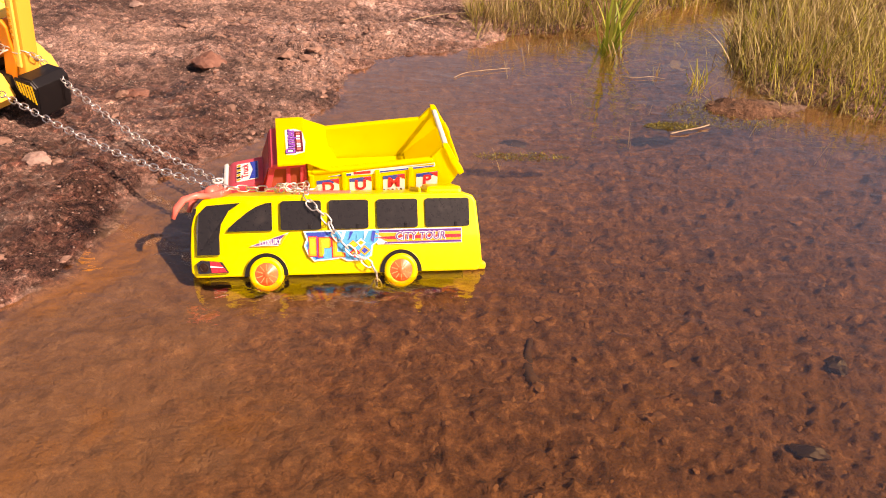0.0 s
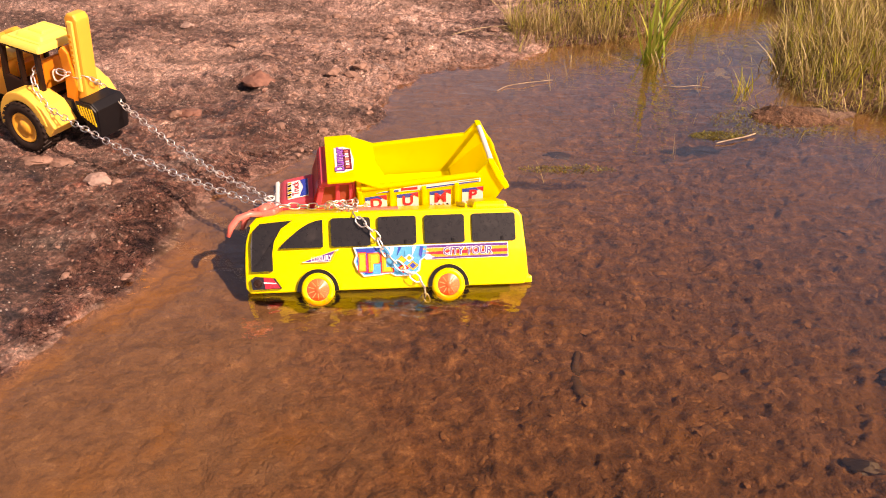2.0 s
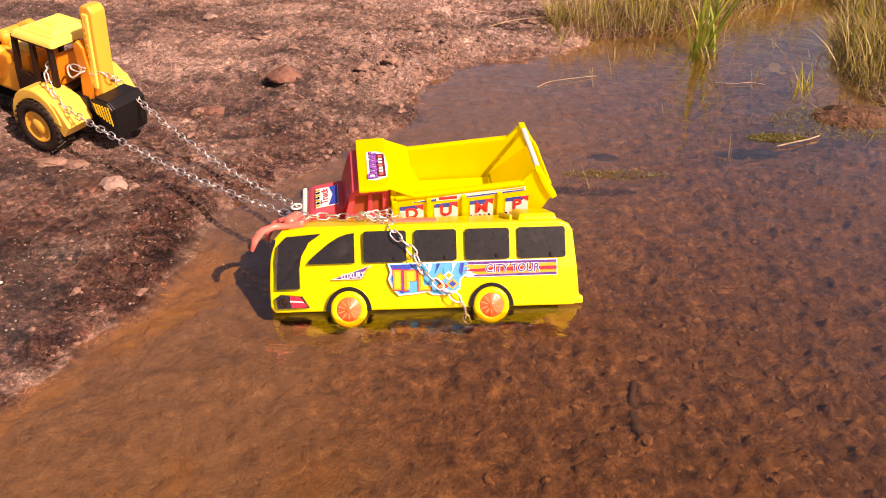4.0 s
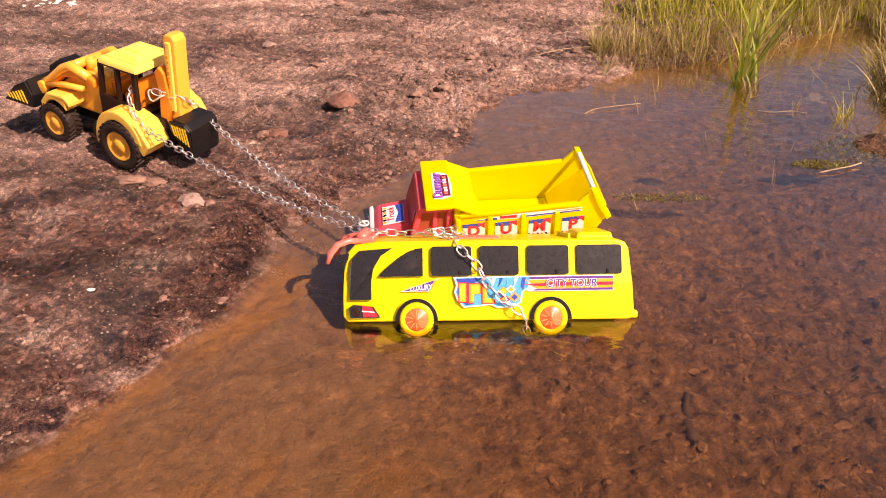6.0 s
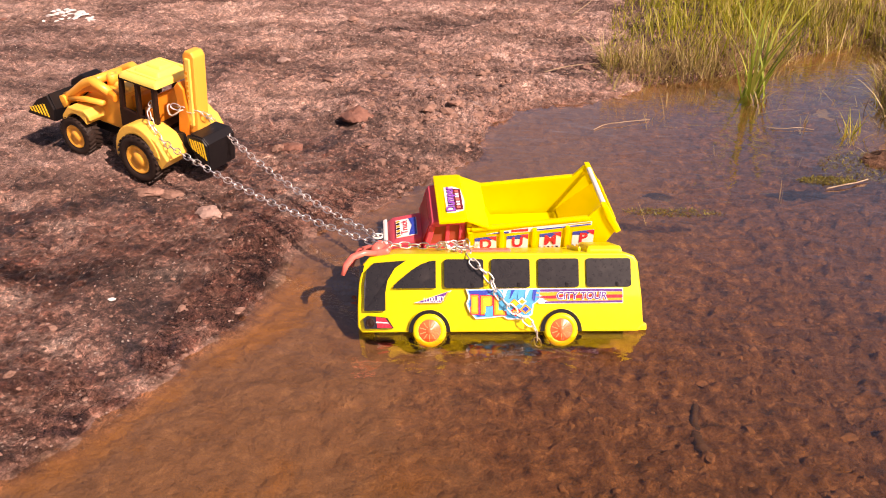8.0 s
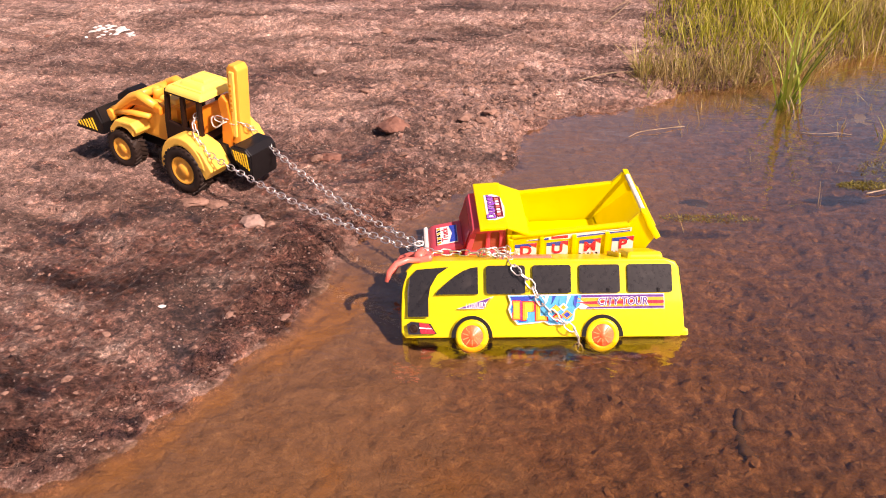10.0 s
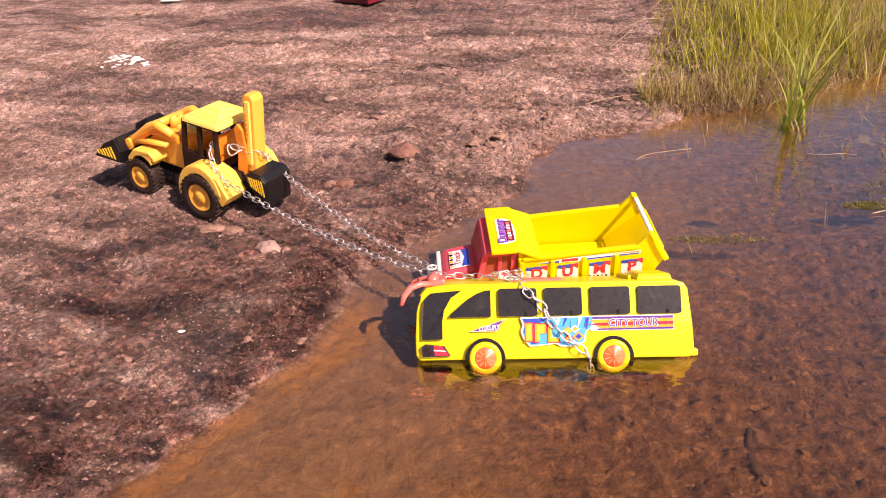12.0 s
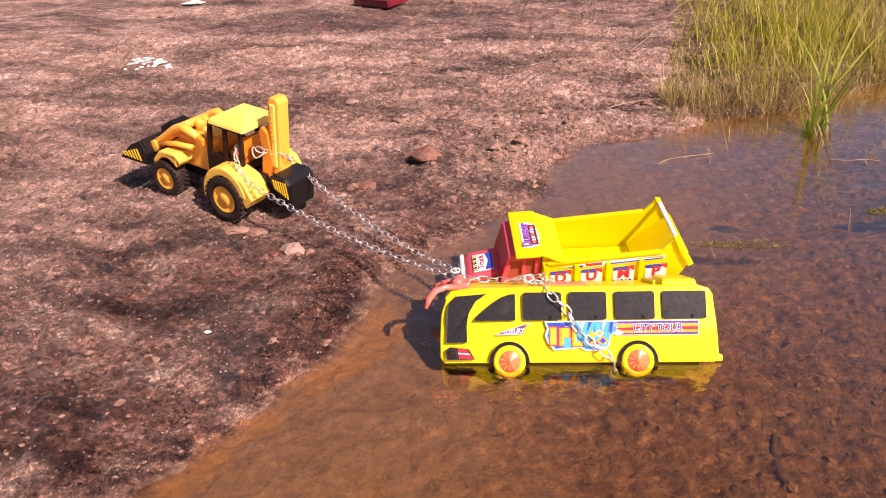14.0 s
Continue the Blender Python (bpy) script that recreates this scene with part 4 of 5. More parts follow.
        for k in range(4):
            part("stripe", slab([(0.084 - k * 0.007, 0.0595), (0.080 - k * 0.007, 0.060), (0.082 - k * 0.007, 0.0645), (0.086 - k * 0.007, 0.0640)], s * 0.0550, s * 0.0572, 0), M_DECALK if k % 2 else M_DECALO, door)
    # hood sticker
    hs = part("sticker", box(0.034, 0.046, 0.0012, (0.137, 0.004, 0.0935), (0, 9, 0), bev=0), M_DECALW, tr, "white and blue hood sticker")
    part("stripe", slab([(0.121, -0.018), (0.133, -0.018), (0.128, 0.002), (0.134, 0.026), (0.121, 0.026)], 0, 0.0006, 0, m=Matrix.Translation((0, 0, 0.0935)) @ pose(0.137, 0, 0.001, 0, 9, 0) @ Matrix.Translation((-0.137, 0, 0)) @ Matrix(((1, 0, 0, 0), (0, 0, 1, 0), (0, 1, 0, 0), (0, 0, 0, 1)))), M_DECALB, hs)
    for k in range(7):
        part("stripe", box(0.006, 0.0042, 0.0012, (0.1505, -0.014 + 0.0062 * k, 0.0919), (0, 9, 25), bev=0), M_DECALK if k % 2 else M_DECALO, hs)
    words("Truck", 0.015, pose(0.1400, 0.004, 0.0948, 0, 9, 0) @ pose(0, 0, 0, 0, 0, 90 + 180), M_DECALR, hs)
    # canopy sticker, reading across the truck
    cs = part("sticker", slab([(0.074, -0.024), (0.074, 0.044), (0.062, 0.046), (0.047, 0.040), (0.044, 0.014), (0.048, -0.018), (0.060, -0.026)], 0, 0.0006, 0, m=Matrix.Translation((0, 0, 0.1486)) @ Matrix(((1, 0, 0, 0), (0, 0, 1, 0), (0, 1, 0, 0), (0, 0, 0, 1)))), M_DECALW, tr, "white canopy sticker with purple and dark red lettering")
    part("stripe", box(0.0125, 0.056, 0.0010, (0.0545, 0.011, 0.1495), bev=0), M_DECALM, cs)
    for k in range(7):
        part("mark", box(0.0055, 0.0045, 0.0008, (0.0545, -0.010 + 0.0072 * k, 0.1501), bev=0), M_DECALW if k % 3 else M_PINK, cs)
    words("Dumper", 0.0200, pose(0.0665, 0.010, 0.1498) @ pose(0, 0, 0, 0, 0, -90), M_DECALK, cs, 0.98, bold=0.0010)
    words("Dumper", 0.0200, pose(0.0665, 0.010, 0.1504) @ pose(0, 0, 0, 0, 0, -90), M_DECALV, cs, 0.98, bold=0.0003)
    words("Truck", 0.0095, side_frame(0.081, 0.0695, 0.0576), M_DECALW, tr, 0.95)
    for o in tr.children_recursive:
        o.data.transform(Matrix.Diagonal((1.0, 1.0, 0.96, 1)))
    return tr


build_truck()

# ---------------------------------------------------------------- toy backhoe loader
BH_M = Matrix.Translation((-0.704, 1.406, 0.015)) @ pose(0, 0, 0, 0, -6.5, 159)


def stripes(b_list, parent):
    for outline, y0, y1 in b_list:
        part("stripe", slab(outline, y0, y1, 0), M_DECALO, parent)


def big_wheel(x, s, r, w, y, bh):
    m = pose(x, s * y, r) @ (Matrix.Identity(4) if s > 0 else pose(0, 0, 0, 0, 0, 180))
    prof = [(r * 0.55, -w / 2), (r * 0.86, -w / 2), (r * 0.95, -w * 0.42), (r * 0.96, w * 0.42), (r * 0.86, w / 2), (r * 0.62, w / 2), (r * 0.58, w * 0.36)]
    wheel = part("wheel", lathe(prof, 36, m=m), M_TYRE, bh, smooth=True)
    part("rim", lathe([(r * 0.58, w * 0.30), (r * 0.58, w * 0.46), (r * 0.53, w * 0.48), (r * 0.46, w * 0.36), (r * 0.30, w * 0.36), (r * 0.27, w * 0.46), (0, w * 0.48)], 28, m=m), M_BHY, wheel, "orange-yellow wheel rim", True)
    b = None
    for k in range(26):
        for q in (-1, 1):
            c = box(0.0050 * r / 0.045, w * 0.52, 0.0030, (0, q * w * 0.25, r * 0.965), (0, 0, q * 24), bev=0.0008)
            c.transform(m @ Matrix.Rotation(2 * math.pi * (k + 0.25 * q) / 26, 4, "Y"))
            b = merge(b, c)
    part("tread", b, M_TYRE, wheel)


def build_backhoe():
    bh = thing("toy_backhoe_loader", BH_M, "orange-yellow toy backhoe loader with black buckets on the bank", "toy digger")
    for s in (1, -1):
        big_wheel(0.0, s, 0.049, 0.036, 0.070, bh)
        big_wheel(0.170, s, 0.041, 0.031, 0.066, bh)
    part("chassis", box(0.26, 0.060, 0.036, (0.10, 0, 0.052), bev=0.004), M_BLACK, bh)
    for s in (1, -1):
        part("step_box", box(0.060, 0.030, 0.030, (0.085, s * 0.050, 0.040), bev=0.003), M_BLACK, bh)
        part("step", box(0.030, 0.012, 0.018, (0.070, s * 0.066, 0.028), bev=0.002), M_BLACK, bh)
    # hood
    hood = [(0.085, 0.065), (0.235, 0.065), (0.250, 0.075), (0.246, 0.100), (0.210, 0.128), (0.160, 0.150), (0.085, 0.152)]
    h = part("hood", slab(hood, -0.044, 0.044, 0.008, segments=3), M_BHY, bh, smooth=False)
    for s in (1, -1):
        fn = [(0.158, 0.086), (0.168, 0.096)] + [(0.205 + 0.045 * math.cos(radians(a)), 0.044 + 0.048 * math.sin(radians(a))) for a in range(140, 30, -15)] + [(0.252, 0.066), (0.255, 0.078), (0.230, 0.104), (0.175, 0.108), (0.158, 0.098)]
        part("front_fender", slab(fn, s * 0.040, s * 0.084, 0.005), M_BHF, bh)
        part("emblem", slab([(0.205, 0.112), (0.165, 0.122), (0.160, 0.114), (0.200, 0.104)], s * 0.043, s * 0.0448, 0), M_CAB, h)
    part("exhaust", lathe([(0, 0), (0.013, 0), (0.013, 0.022), (0.010, 0.026), (0.007, 0.026), (0.006, 0.012), (0, 0.012)], 18, m=pose(0.158, 0.012, 0.148, 90)), M_BHY, bh, smooth=True)
    part("cross_beam", tube([(0.205, -0.052, 0.150), (0.205, 0.052, 0.150)], 0.011, 12), M_BHY, bh, smooth=True)
    part("hood_rib", box(0.060, 0.050, 0.010, (0.115, 0, 0.156), bev=0.004, taper=0.85), M_BHF, bh)
    part("tilt_link", slab([(0.215, 0.140), (0.262, 0.150), (0.300, 0.128), (0.306, 0.112), (0.286, 0.112), (0.258, 0.128), (0.220, 0.124)], -0.022, 0.022, 0.004), M_BLACK, bh)
    part("air_intake", box(0.040, 0.030, 0.020, (0.170, -0.010, 0.150), (0, -14, 0), bev=0.004), M_BHY, bh)
    # rear fenders
    for s in (1, -1):
        arc_o = [(0.074 * math.cos(radians(a)), 0.047 + 0.074 * math.sin(radians(a))) for a in range(170, -16, -14)]
        arc_i = [(0.053 * math.cos(radians(a)), 0.047 + 0.053 * math.sin(radians(a))) for a in range(-16, 171, 14)]
        part("rear_fender", slab(arc_o + arc_i, s * 0.036, s * 0.088, 0.005, segments=3), M_BHF, bh)
        part("fender_side", slab([(-0.070, 0.036), (-0.092, 0.062), (-0.062, 0.100), (-0.02, 0.114), (-0.02, 0.095), (-0.05, 0.06)], s * 0.030, s * 0.086, 0.003), M_BHF, bh)
    # cab frame
    for s in (1, -1):
        part("cab_side", slab([(0.092, 0.070), (0.092, 0.128), (-0.020, 0.120), (-0.030, 0.095), (0.040, 0.070)], s * 0.044, s * 0.052, 0.002), M_CAB, bh)
        part("pillar", slab([(0.092, 0.125), (0.080, 0.125), (0.072, 0.200), (0.082, 0.200)], s * 0.043, s * 0.052, 0.002), M_CAB, bh)
        part("pillar", slab([(0.036, 0.120), (0.026, 0.120), (0.022, 0.200), (0.032, 0.200)], s * 0.043, s * 0.052, 0.002), M_CAB, bh)
        part("pillar", slab([(-0.018, 0.115), (-0.030, 0.115), (-0.030, 0.200), (-0.020, 0.200)], s * 0.043, s * 0.052, 0.002), M_CAB, bh)
        part("top_rail", box(0.110, 0.009, 0.010, (0.026, s * 0.0475, 0.198), bev=0.002), M_CAB, bh)
    part("cab_front", box(0.008, 0.090, 0.060, (0.090, 0, 0.120), bev=0.002), M_BHO, bh)
    part("front_rail", box(0.010, 0.094, 0.010, (0.078, 0, 0.198), bev=0.002), M_CAB, bh)
    part("rear_rail", box(0.010, 0.094, 0.010, (-0.024, 0, 0.198), bev=0.002), M_CAB, bh)
    part("cab_floor", box(0.120, 0.086, 0.008, (0.030, 0, 0.098), bev=0.001), M_CAB, bh)
    part("seat", slab([(0.000, 0.100), (0.045, 0.100), (0.045, 0.128), (0.014, 0.130), (0.002, 0.168), (-0.010, 0.168)], -0.026, 0.026, 0.004), M_BHO, bh)
    part("dashboard", box(0.022, 0.050, 0.030, (0.075, 0, 0.130), bev=0.004), M_BHO, bh)
    roof = part("cab_roof", box(0.122, 0.112, 0.014, (0.018, 0, 0.205), bev=0.005, taper=0.90), M_BHROOF, bh)
    part("roof_panel", box(0.084, 0.070, 0.014, (0.016, 0, 0.2145), bev=0.005, taper=0.80), M_BHROOF, roof)
    for y in (-0.030, 0.030):
        part("roof_bead", box(0.096, 0.006, 0.005, (0.016, y * 1.35, 0.2125), bev=0.002), M_BHROOF, roof)
    part("roof_rib", box(0.050, 0.036, 0.010, (0.012, 0.0, 0.2225), bev=0.003, taper=0.8), M_BHROOF, roof)
    # loader arms and bucket
    for s in (1, -1):
        arm = [(0.100, 0.152), (0.160, 0.166), (0.200, 0.154), (0.255, 0.114), (0.284, 0.108), (0.286, 0.098), (0.278, 0.088), (0.258, 0.094), (0.205, 0.134), (0.160, 0.144), (0.100, 0.134)]
        part("loader_arm", slab(arm, s * 0.038, s * 0.056, 0.005, segments=3), M_BHO, bh)
        part("cylinder", tube([(0.135, s * 0.058, 0.126), (0.200, s * 0.058, 0.120), (0.262, s * 0.058, 0.106)], [0.0065, 0.0065, 0.005], 12), M_BHY, bh, smooth=True)
        part("arm_tube", tube([(0.120, s * 0.050, 0.152), (0.175, s * 0.050, 0.166), (0.205, s * 0.050, 0.152), (0.262, s * 0.050, 0.112), (0.286, s * 0.050, 0.100)], [0.0085, 0.0105, 0.0105, 0.0095, 0.011], 14), M_BHY, bh, smooth=True)
        part("pivot", lathe([(0, 0), (0.014, 0), (0.014, 0.010), (0, 0.012)], 16, m=pose(0.274, s * 0.056, 0.098) @ (Matrix.Identity(4) if s > 0 else pose(0, 0, 0, 0, 0, 180))), M_BHY, bh)
    bk = part("loader_bucket", slab([(0.290, 0.026), (0.390, 0.022), (0.392, 0.026), (0.300, 0.034), (0.292, 0.050), (0.306, 0.086), (0.300, 0.090), (0.284, 0.056)], -0.085, 0.085, 0.001), M_BLACK, bh, "black loader bucket with striped cheeks")
    for s in (1, -1):
        part("cheek", slab([(0.290, 0.028), (0.390, 0.024), (0.345, 0.066), (0.304, 0.086), (0.286, 0.056)], s * 0.083, s * 0.089, 0.001), M_BLACK, bk)
        for k in range(6):
            x = 0.306 + k * 0.012
            part("stripe", slab([(x, 0.034), (x + 0.005, 0.034), (x + 0.005 + 0.012 - k * 0.0012, 0.062 - k * 0.004), (x + 0.012 - k * 0.0012, 0.062 - k * 0.004)], s * 0.0885, s * 0.0900, 0), M_DECALY, bk)
    for k in range(7):
        part("tooth", slab([(0.386, 0.0215), (0.404, 0.0205), (0.386, 0.027)], -0.078 + k * 0.0245, -0.069 + k * 0.0245, 0), M_BLACK, bk)
    for o in (bk, *bk.children):
        o.data.transform(Matrix.Translation((-0.012, 0, 0.030)))
    # rear boom, dipper and bucket
    part("boom_base", box(0.040, 0.060, 0.060, (-0.062, 0, 0.070), bev=0.004), M_BLACK, bh)
    boom = [(-0.060, 0.090), (-0.082, 0.090), (-0.098, 0.130), (-0.086, 0.200), (-0.070, 0.212), (-0.058, 0.200), (-0.066, 0.150)]
    part("boom", slab(boom, -0.024, -0.004, 0.003), M_BHO, bh)
    part("boom", slab(boom, 0.004, 0.024, 0.003), M_BHO, bh)
    dip = [(-0.084, 0.100), (-0.114, 0.100), (-0.118, 0.272), (-0.110, 0.282), (-0.092, 0.282), (-0.084, 0.272)]
    dp = part("dipper", slab(dip, -0.016, 0.016, 0.004), M_BHY, bh)
    part("rib", slab([(-0.094, 0.120), (-0.106, 0.120), (-0.108, 0.268), (-0.094, 0.268)], -0.020, 0.020, 0.002), M_BHROOF, dp)
    part("bolt", lathe([(0, 0), (0.007, 0), (0.006, 0.003), (0, 0.003)], 14, m=pose(-0.097, 0.016, 0.258)), M_DECALR, dp)
    for k in range(6):
        part("mark", box(0.008, 0.001, 0.006, (-0.097, 0.0205, 0.238 - 0.011 * k), bev=0), M_DECALO, dp)
    rb = part("rear_bucket", slab([(-0.112, 0.112), (-0.150, 0.112), (-0.166, 0.100), (-0.166, 0.036), (-0.160, 0.036), (-0.158, 0.096), (-0.146, 0.106), (-0.112, 0.106), (-0.112, 0.110)], -0.036, 0.036, 0.004), M_BLACK, bh, "black rear bucket with striped cheeks")
    for s in (1, -1):
        part("cheek", slab([(-0.104, 0.108), (-0.150, 0.110), (-0.164, 0.098), (-0.164, 0.038), (-0.150, 0.038), (-0.108, 0.088)], s * 0.034, s * 0.040, 0.003), M_BLACK, rb)
        for k in range(6):
            x = -0.112 - k * 0.0078
            part("stripe", slab([(x, 0.102), (x - 0.004, 0.102), (x - 0.012, 0.080 - k * 0.003), (x - 0.008, 0.080 - k * 0.003)], s * 0.0398, s * 0.0408, 0), M_DECALY, rb)
    # the body is short and sits high over its wheels
    fit_m = Matrix.Translation((0, 0, 0.012)) @ Matrix.Diagonal((0.77, 0.96, 0.87, 1))
    wheels = [o for o in bh.children if o.name.startswith("wheel")]
    for o in bh.children_recursive:
        if o not in wheels and o.parent not in wheels:
            o.data.transform(fit_m)
    return bh


build_backhoe()


# ---------------------------------------------------------------- chains
def link_mesh():
    n, pts = 16, []
    for i in range(n):
        a = 2 * math.pi * i / n
        pts.append((0.0060 * math.cos(a) + math.copysign(0.0028, math.cos(a)) * (1 if abs(math.cos(a)) > 0.05 else 0), 0.0051 * math.sin(a), 0))
    bm = tube(pts, 0.00108, 6, True)
    me = bpy.data.meshes.new("link")
    bm.to_mesh(me)
    bm.free()
    me.polygons.foreach_set("use_smooth", [True] * len(me.polygons))
    me.materials.append(M_STEEL)
    return me


LINK = link_mesh()


def spline(points, n=40):
    pts = [Vector(p) for p in points]
    pts = [2 * pts[0] - pts[1]] + pts + [2 * pts[-1] - pts[-2]]
    out = []
    for i in range(1, len(pts) - 2):
        a, b, c, d = pts[i - 1:i + 3]
        for k in range(n):
            t = k / n
            out.append(0.5 * (2 * b + (c - a) * t + (2 * a - 5 * b + 4 * c - d) * t * t + (3 * b - a - 3 * c + d) * t ** 3))
    out.append(pts[-2])
    return out


def chain(points, label, seed):
    """Links laid along a smooth line, each turned a quarter against the last."""
    rng = random.Random(seed)
    line = spline(points)
    ch = thing("chain", Matrix.Identity(4), label, "chain", "tow chains")
    pitch, run, k = 0.0138, 0.0, 0
    for p, q in zip(line, line[1:]):
        seg = (q - p).length
        while run <= seg:
            c, t = p.lerp(q, run / max(seg, 1e-9)), (q - p).normalized()
            m = Matrix.Translation(c) @ t.to_track_quat("X", "Z").to_matrix().to_4x4() @ pose(0, 0, 0, 45 + 90 * (k % 2) + rng.uniform(-16, 16), rng.uniform(-5, 5), rng.uniform(-7, 7))
            ob = new("link", LINK)
            ob.parent = ch
            ob.matrix_world = m
            run += pitch
            k += 1
        run -= seg
    return ch


def at_bus(x, y, z):
    return BUS_M @ Vector((x, y, z))


def at_truck(x, y, z):
    return TRUCK_M @ Vector((x, y, z))


def at_bh(x, y, z):
    return BH_M @ Vector((x, y, z))


def sag(a, b, drop, n=5):
    return [a.lerp(b, i / n) - Vector((0, 0, drop * 4 * (i / n) * (1 - i / n))) for i in range(1, n)]


def build_chains():
    a0, a1 = at_bh(-0.050, 0.070, 0.100), at_bus(0.180, -0.020, 0.1384)
    pts = [at_bh(0.0, 0.030, 0.150), at_bh(-0.018, 0.062, 0.140), a0] + sag(a0, a1, 0.020) + [a1, at_bus(0.120, -0.014, 0.1334), at_bus(0.070, 0.006, 0.1324), at_bus(0.045, 0.040, 0.1279),
           at_bus(0.036, 0.0585, 0.1144), at_bus(0.018, 0.0625, 0.098), at_bus(0.000, 0.0655, 0.068), at_bus(-0.022, 0.067, 0.046), at_bus(-0.048, 0.067, 0.024), at_bus(-0.055, 0.052, -0.002)]
    chain(pts, "bright steel link chain tied to the bus", 1)
    b0, b1 = at_bh(-0.090, -0.030, 0.105), at_truck(0.186, 0, 0.074)
    chain([at_bh(-0.050, 0.028, 0.150), at_bh(-0.095, 0.004, 0.140), b0] + sag(b0, b1, 0.022) + [b1], "bright steel link chain hooked to the truck", 2)
    # the knot on the bus roof
    knot = [at_bus(0.062 + 0.020 * math.cos(a), 0.004 + 0.018 * math.sin(a), 0.1345 + 0.005 * math.sin(2 * a)) for a in (0, 0.9, 1.8, 2.7, 3.6, 4.5, 5.4)]
    chain(knot + [at_bus(0.030, -0.030, 0.1295), at_bus(0.024, -0.056, 0.119)], "loose loop of steel chain on the bus roof", 3)
    # twine round the boom
    tw = [at_bh(-0.045 + 0.020 * math.cos(a), 0.012 + 0.024 * math.sin(a), 0.140 + 0.006 * math.sin(3 * a)) for a in np.linspace(0, 11, 34)]
    ob = link("twine", tube(tw, 0.0014, 5), M_DRYTWINE)
    tagged(ob, "pale twine wound round the digger boom", "twine")


M_DRYTWINE = stone_mat("pale_twine", (0.45, 0.36, 0.28), (0.70, 0.60, 0.48))
build_chains()


# ---------------------------------------------------------------- stones and litter
def rock_bm(sx, sy, sz, seed, detail=3, rough=0.22, flat=0.0):
    bm = bmesh.new()
    bmesh.ops.create_icosphere(bm, subdivisions=detail, radius=1.0)
    off = Vector((seed * 3.7, seed * 1.3, seed * 0.7))
    for v in bm.verts:
        d = v.co.normalized()
        k = 1 + rough * noise.noise(d * 1.3 + off) + rough * 0.7 * noise.noise(d * 3.1 + off) + rough * 0.3 * noise.noise(d * 7.0 + off)
        # cut facets
        c = d * k
        for f in range(5):
            n = Vector((math.sin(seed + f * 2.1), math.cos(seed * 1.7 + f * 1.3), math.sin(f * 0.9 + seed * 0.5))).normalized()
            e = c.dot(n) - 0.72
            if e > 0:
                c -= n * e * 0.85
        v.co = Vector((c.x * sx, c.y * sy, max(c.z, -0.45) * sz))
    return bm


def stone(x, y, sx, sy, sz, material, label, seed, turn=0.0, name="stone", sink=0.3, category="stone", group=""):
    ob = link(name, rock_bm(sx, sy, sz, seed, 3, 0.42), material)
    ob.matrix_world = pose(x, y, height(x, y) + sz * (0.45 - sink * 0.5), 0, 0, turn)
    return tagged(ob, label, category, group)


def build_stones():
    stone(-0.543, 1.186, 0.024, 0.016, 0.012, M_STONE, "small pale pinkish pebble on dark rock", 1.0)
    stone(-0.386, 1.650, 0.036, 0.030, 0.020, M_STONER, "flat reddish brown rock on the mud bank", 2.0, 20)
    stone(-0.497, 1.518, 0.028, 0.020, 0.013, M_STONER, "broken brown stone half sunk in mud", 3.0)
    stone(-0.525, 1.510, 0.014, 0.012, 0.009, M_CLOD, "small brown stone beside a broken one", 4.0)
    stone(-0.690, 1.262, 0.034, 0.016, 0.008, M_CLOD, "flaked slab of pale crust", 5.0, 5)
    stone(-0.645, 1.266, 0.022, 0.012, 0.007, M_CLOD, "thin flake of pale crust", 6.0)
    stone(-0.598, 0.941, 0.006, 0.003, 0.003, M_STONEW, "tiny white chip on dark wet rock", 7.0, 10)
    stone(0.644, 0.854, 0.016, 0.022, 0.012, M_STONED, "dark rounded stone under the water", 8.0)
    stone(0.547, 0.699, 0.020, 0.013, 0.010, M_STONED, "black flat stone under the water", 9.0)
    stone(0.255, 1.500, 0.03, 0.012, 0.006, M_STONED, "dark low stone under the water", 10.5)
    rng = random.Random(5)
    for k in range(46):
        stone(-1.465 + rng.gauss(0, 0.036), 2.378 + rng.gauss(0, 0.018), rng.uniform(0.005, 0.016), rng.uniform(0.004, 0.010), rng.uniform(0.002, 0.004), M_STONEW, "white chip in a scatter of pale rubble", 11 + k, rng.uniform(0, 180), "rubble_chip", 0.3, "stone", "white rubble")
    for k in range(34):
        # loose stones on the bank
        for _ in range(40):
            x, y = rng.uniform(-1.9, 0.15), rng.uniform(0.75, 3.4)
            if float(shore_distance(np.array([x]), np.array([y]))[0]) < -0.06 and (x + 0.69) ** 2 + (y - 1.42) ** 2 > 0.05:
                break
        s = rng.uniform(0.005, 0.013) * (1.0 + 0.4 * (y > 2))
        stone(x, y, s, s * rng.uniform(0.6, 0.9), s * 0.55, rng.choice((M_STONE, M_CLOD, M_CLOD, M_STONER)), "small loose stone on the mud bank", 30 + k, rng.uniform(0, 180), "stone", 0.3, "stone", "loose stones")


build_stones()


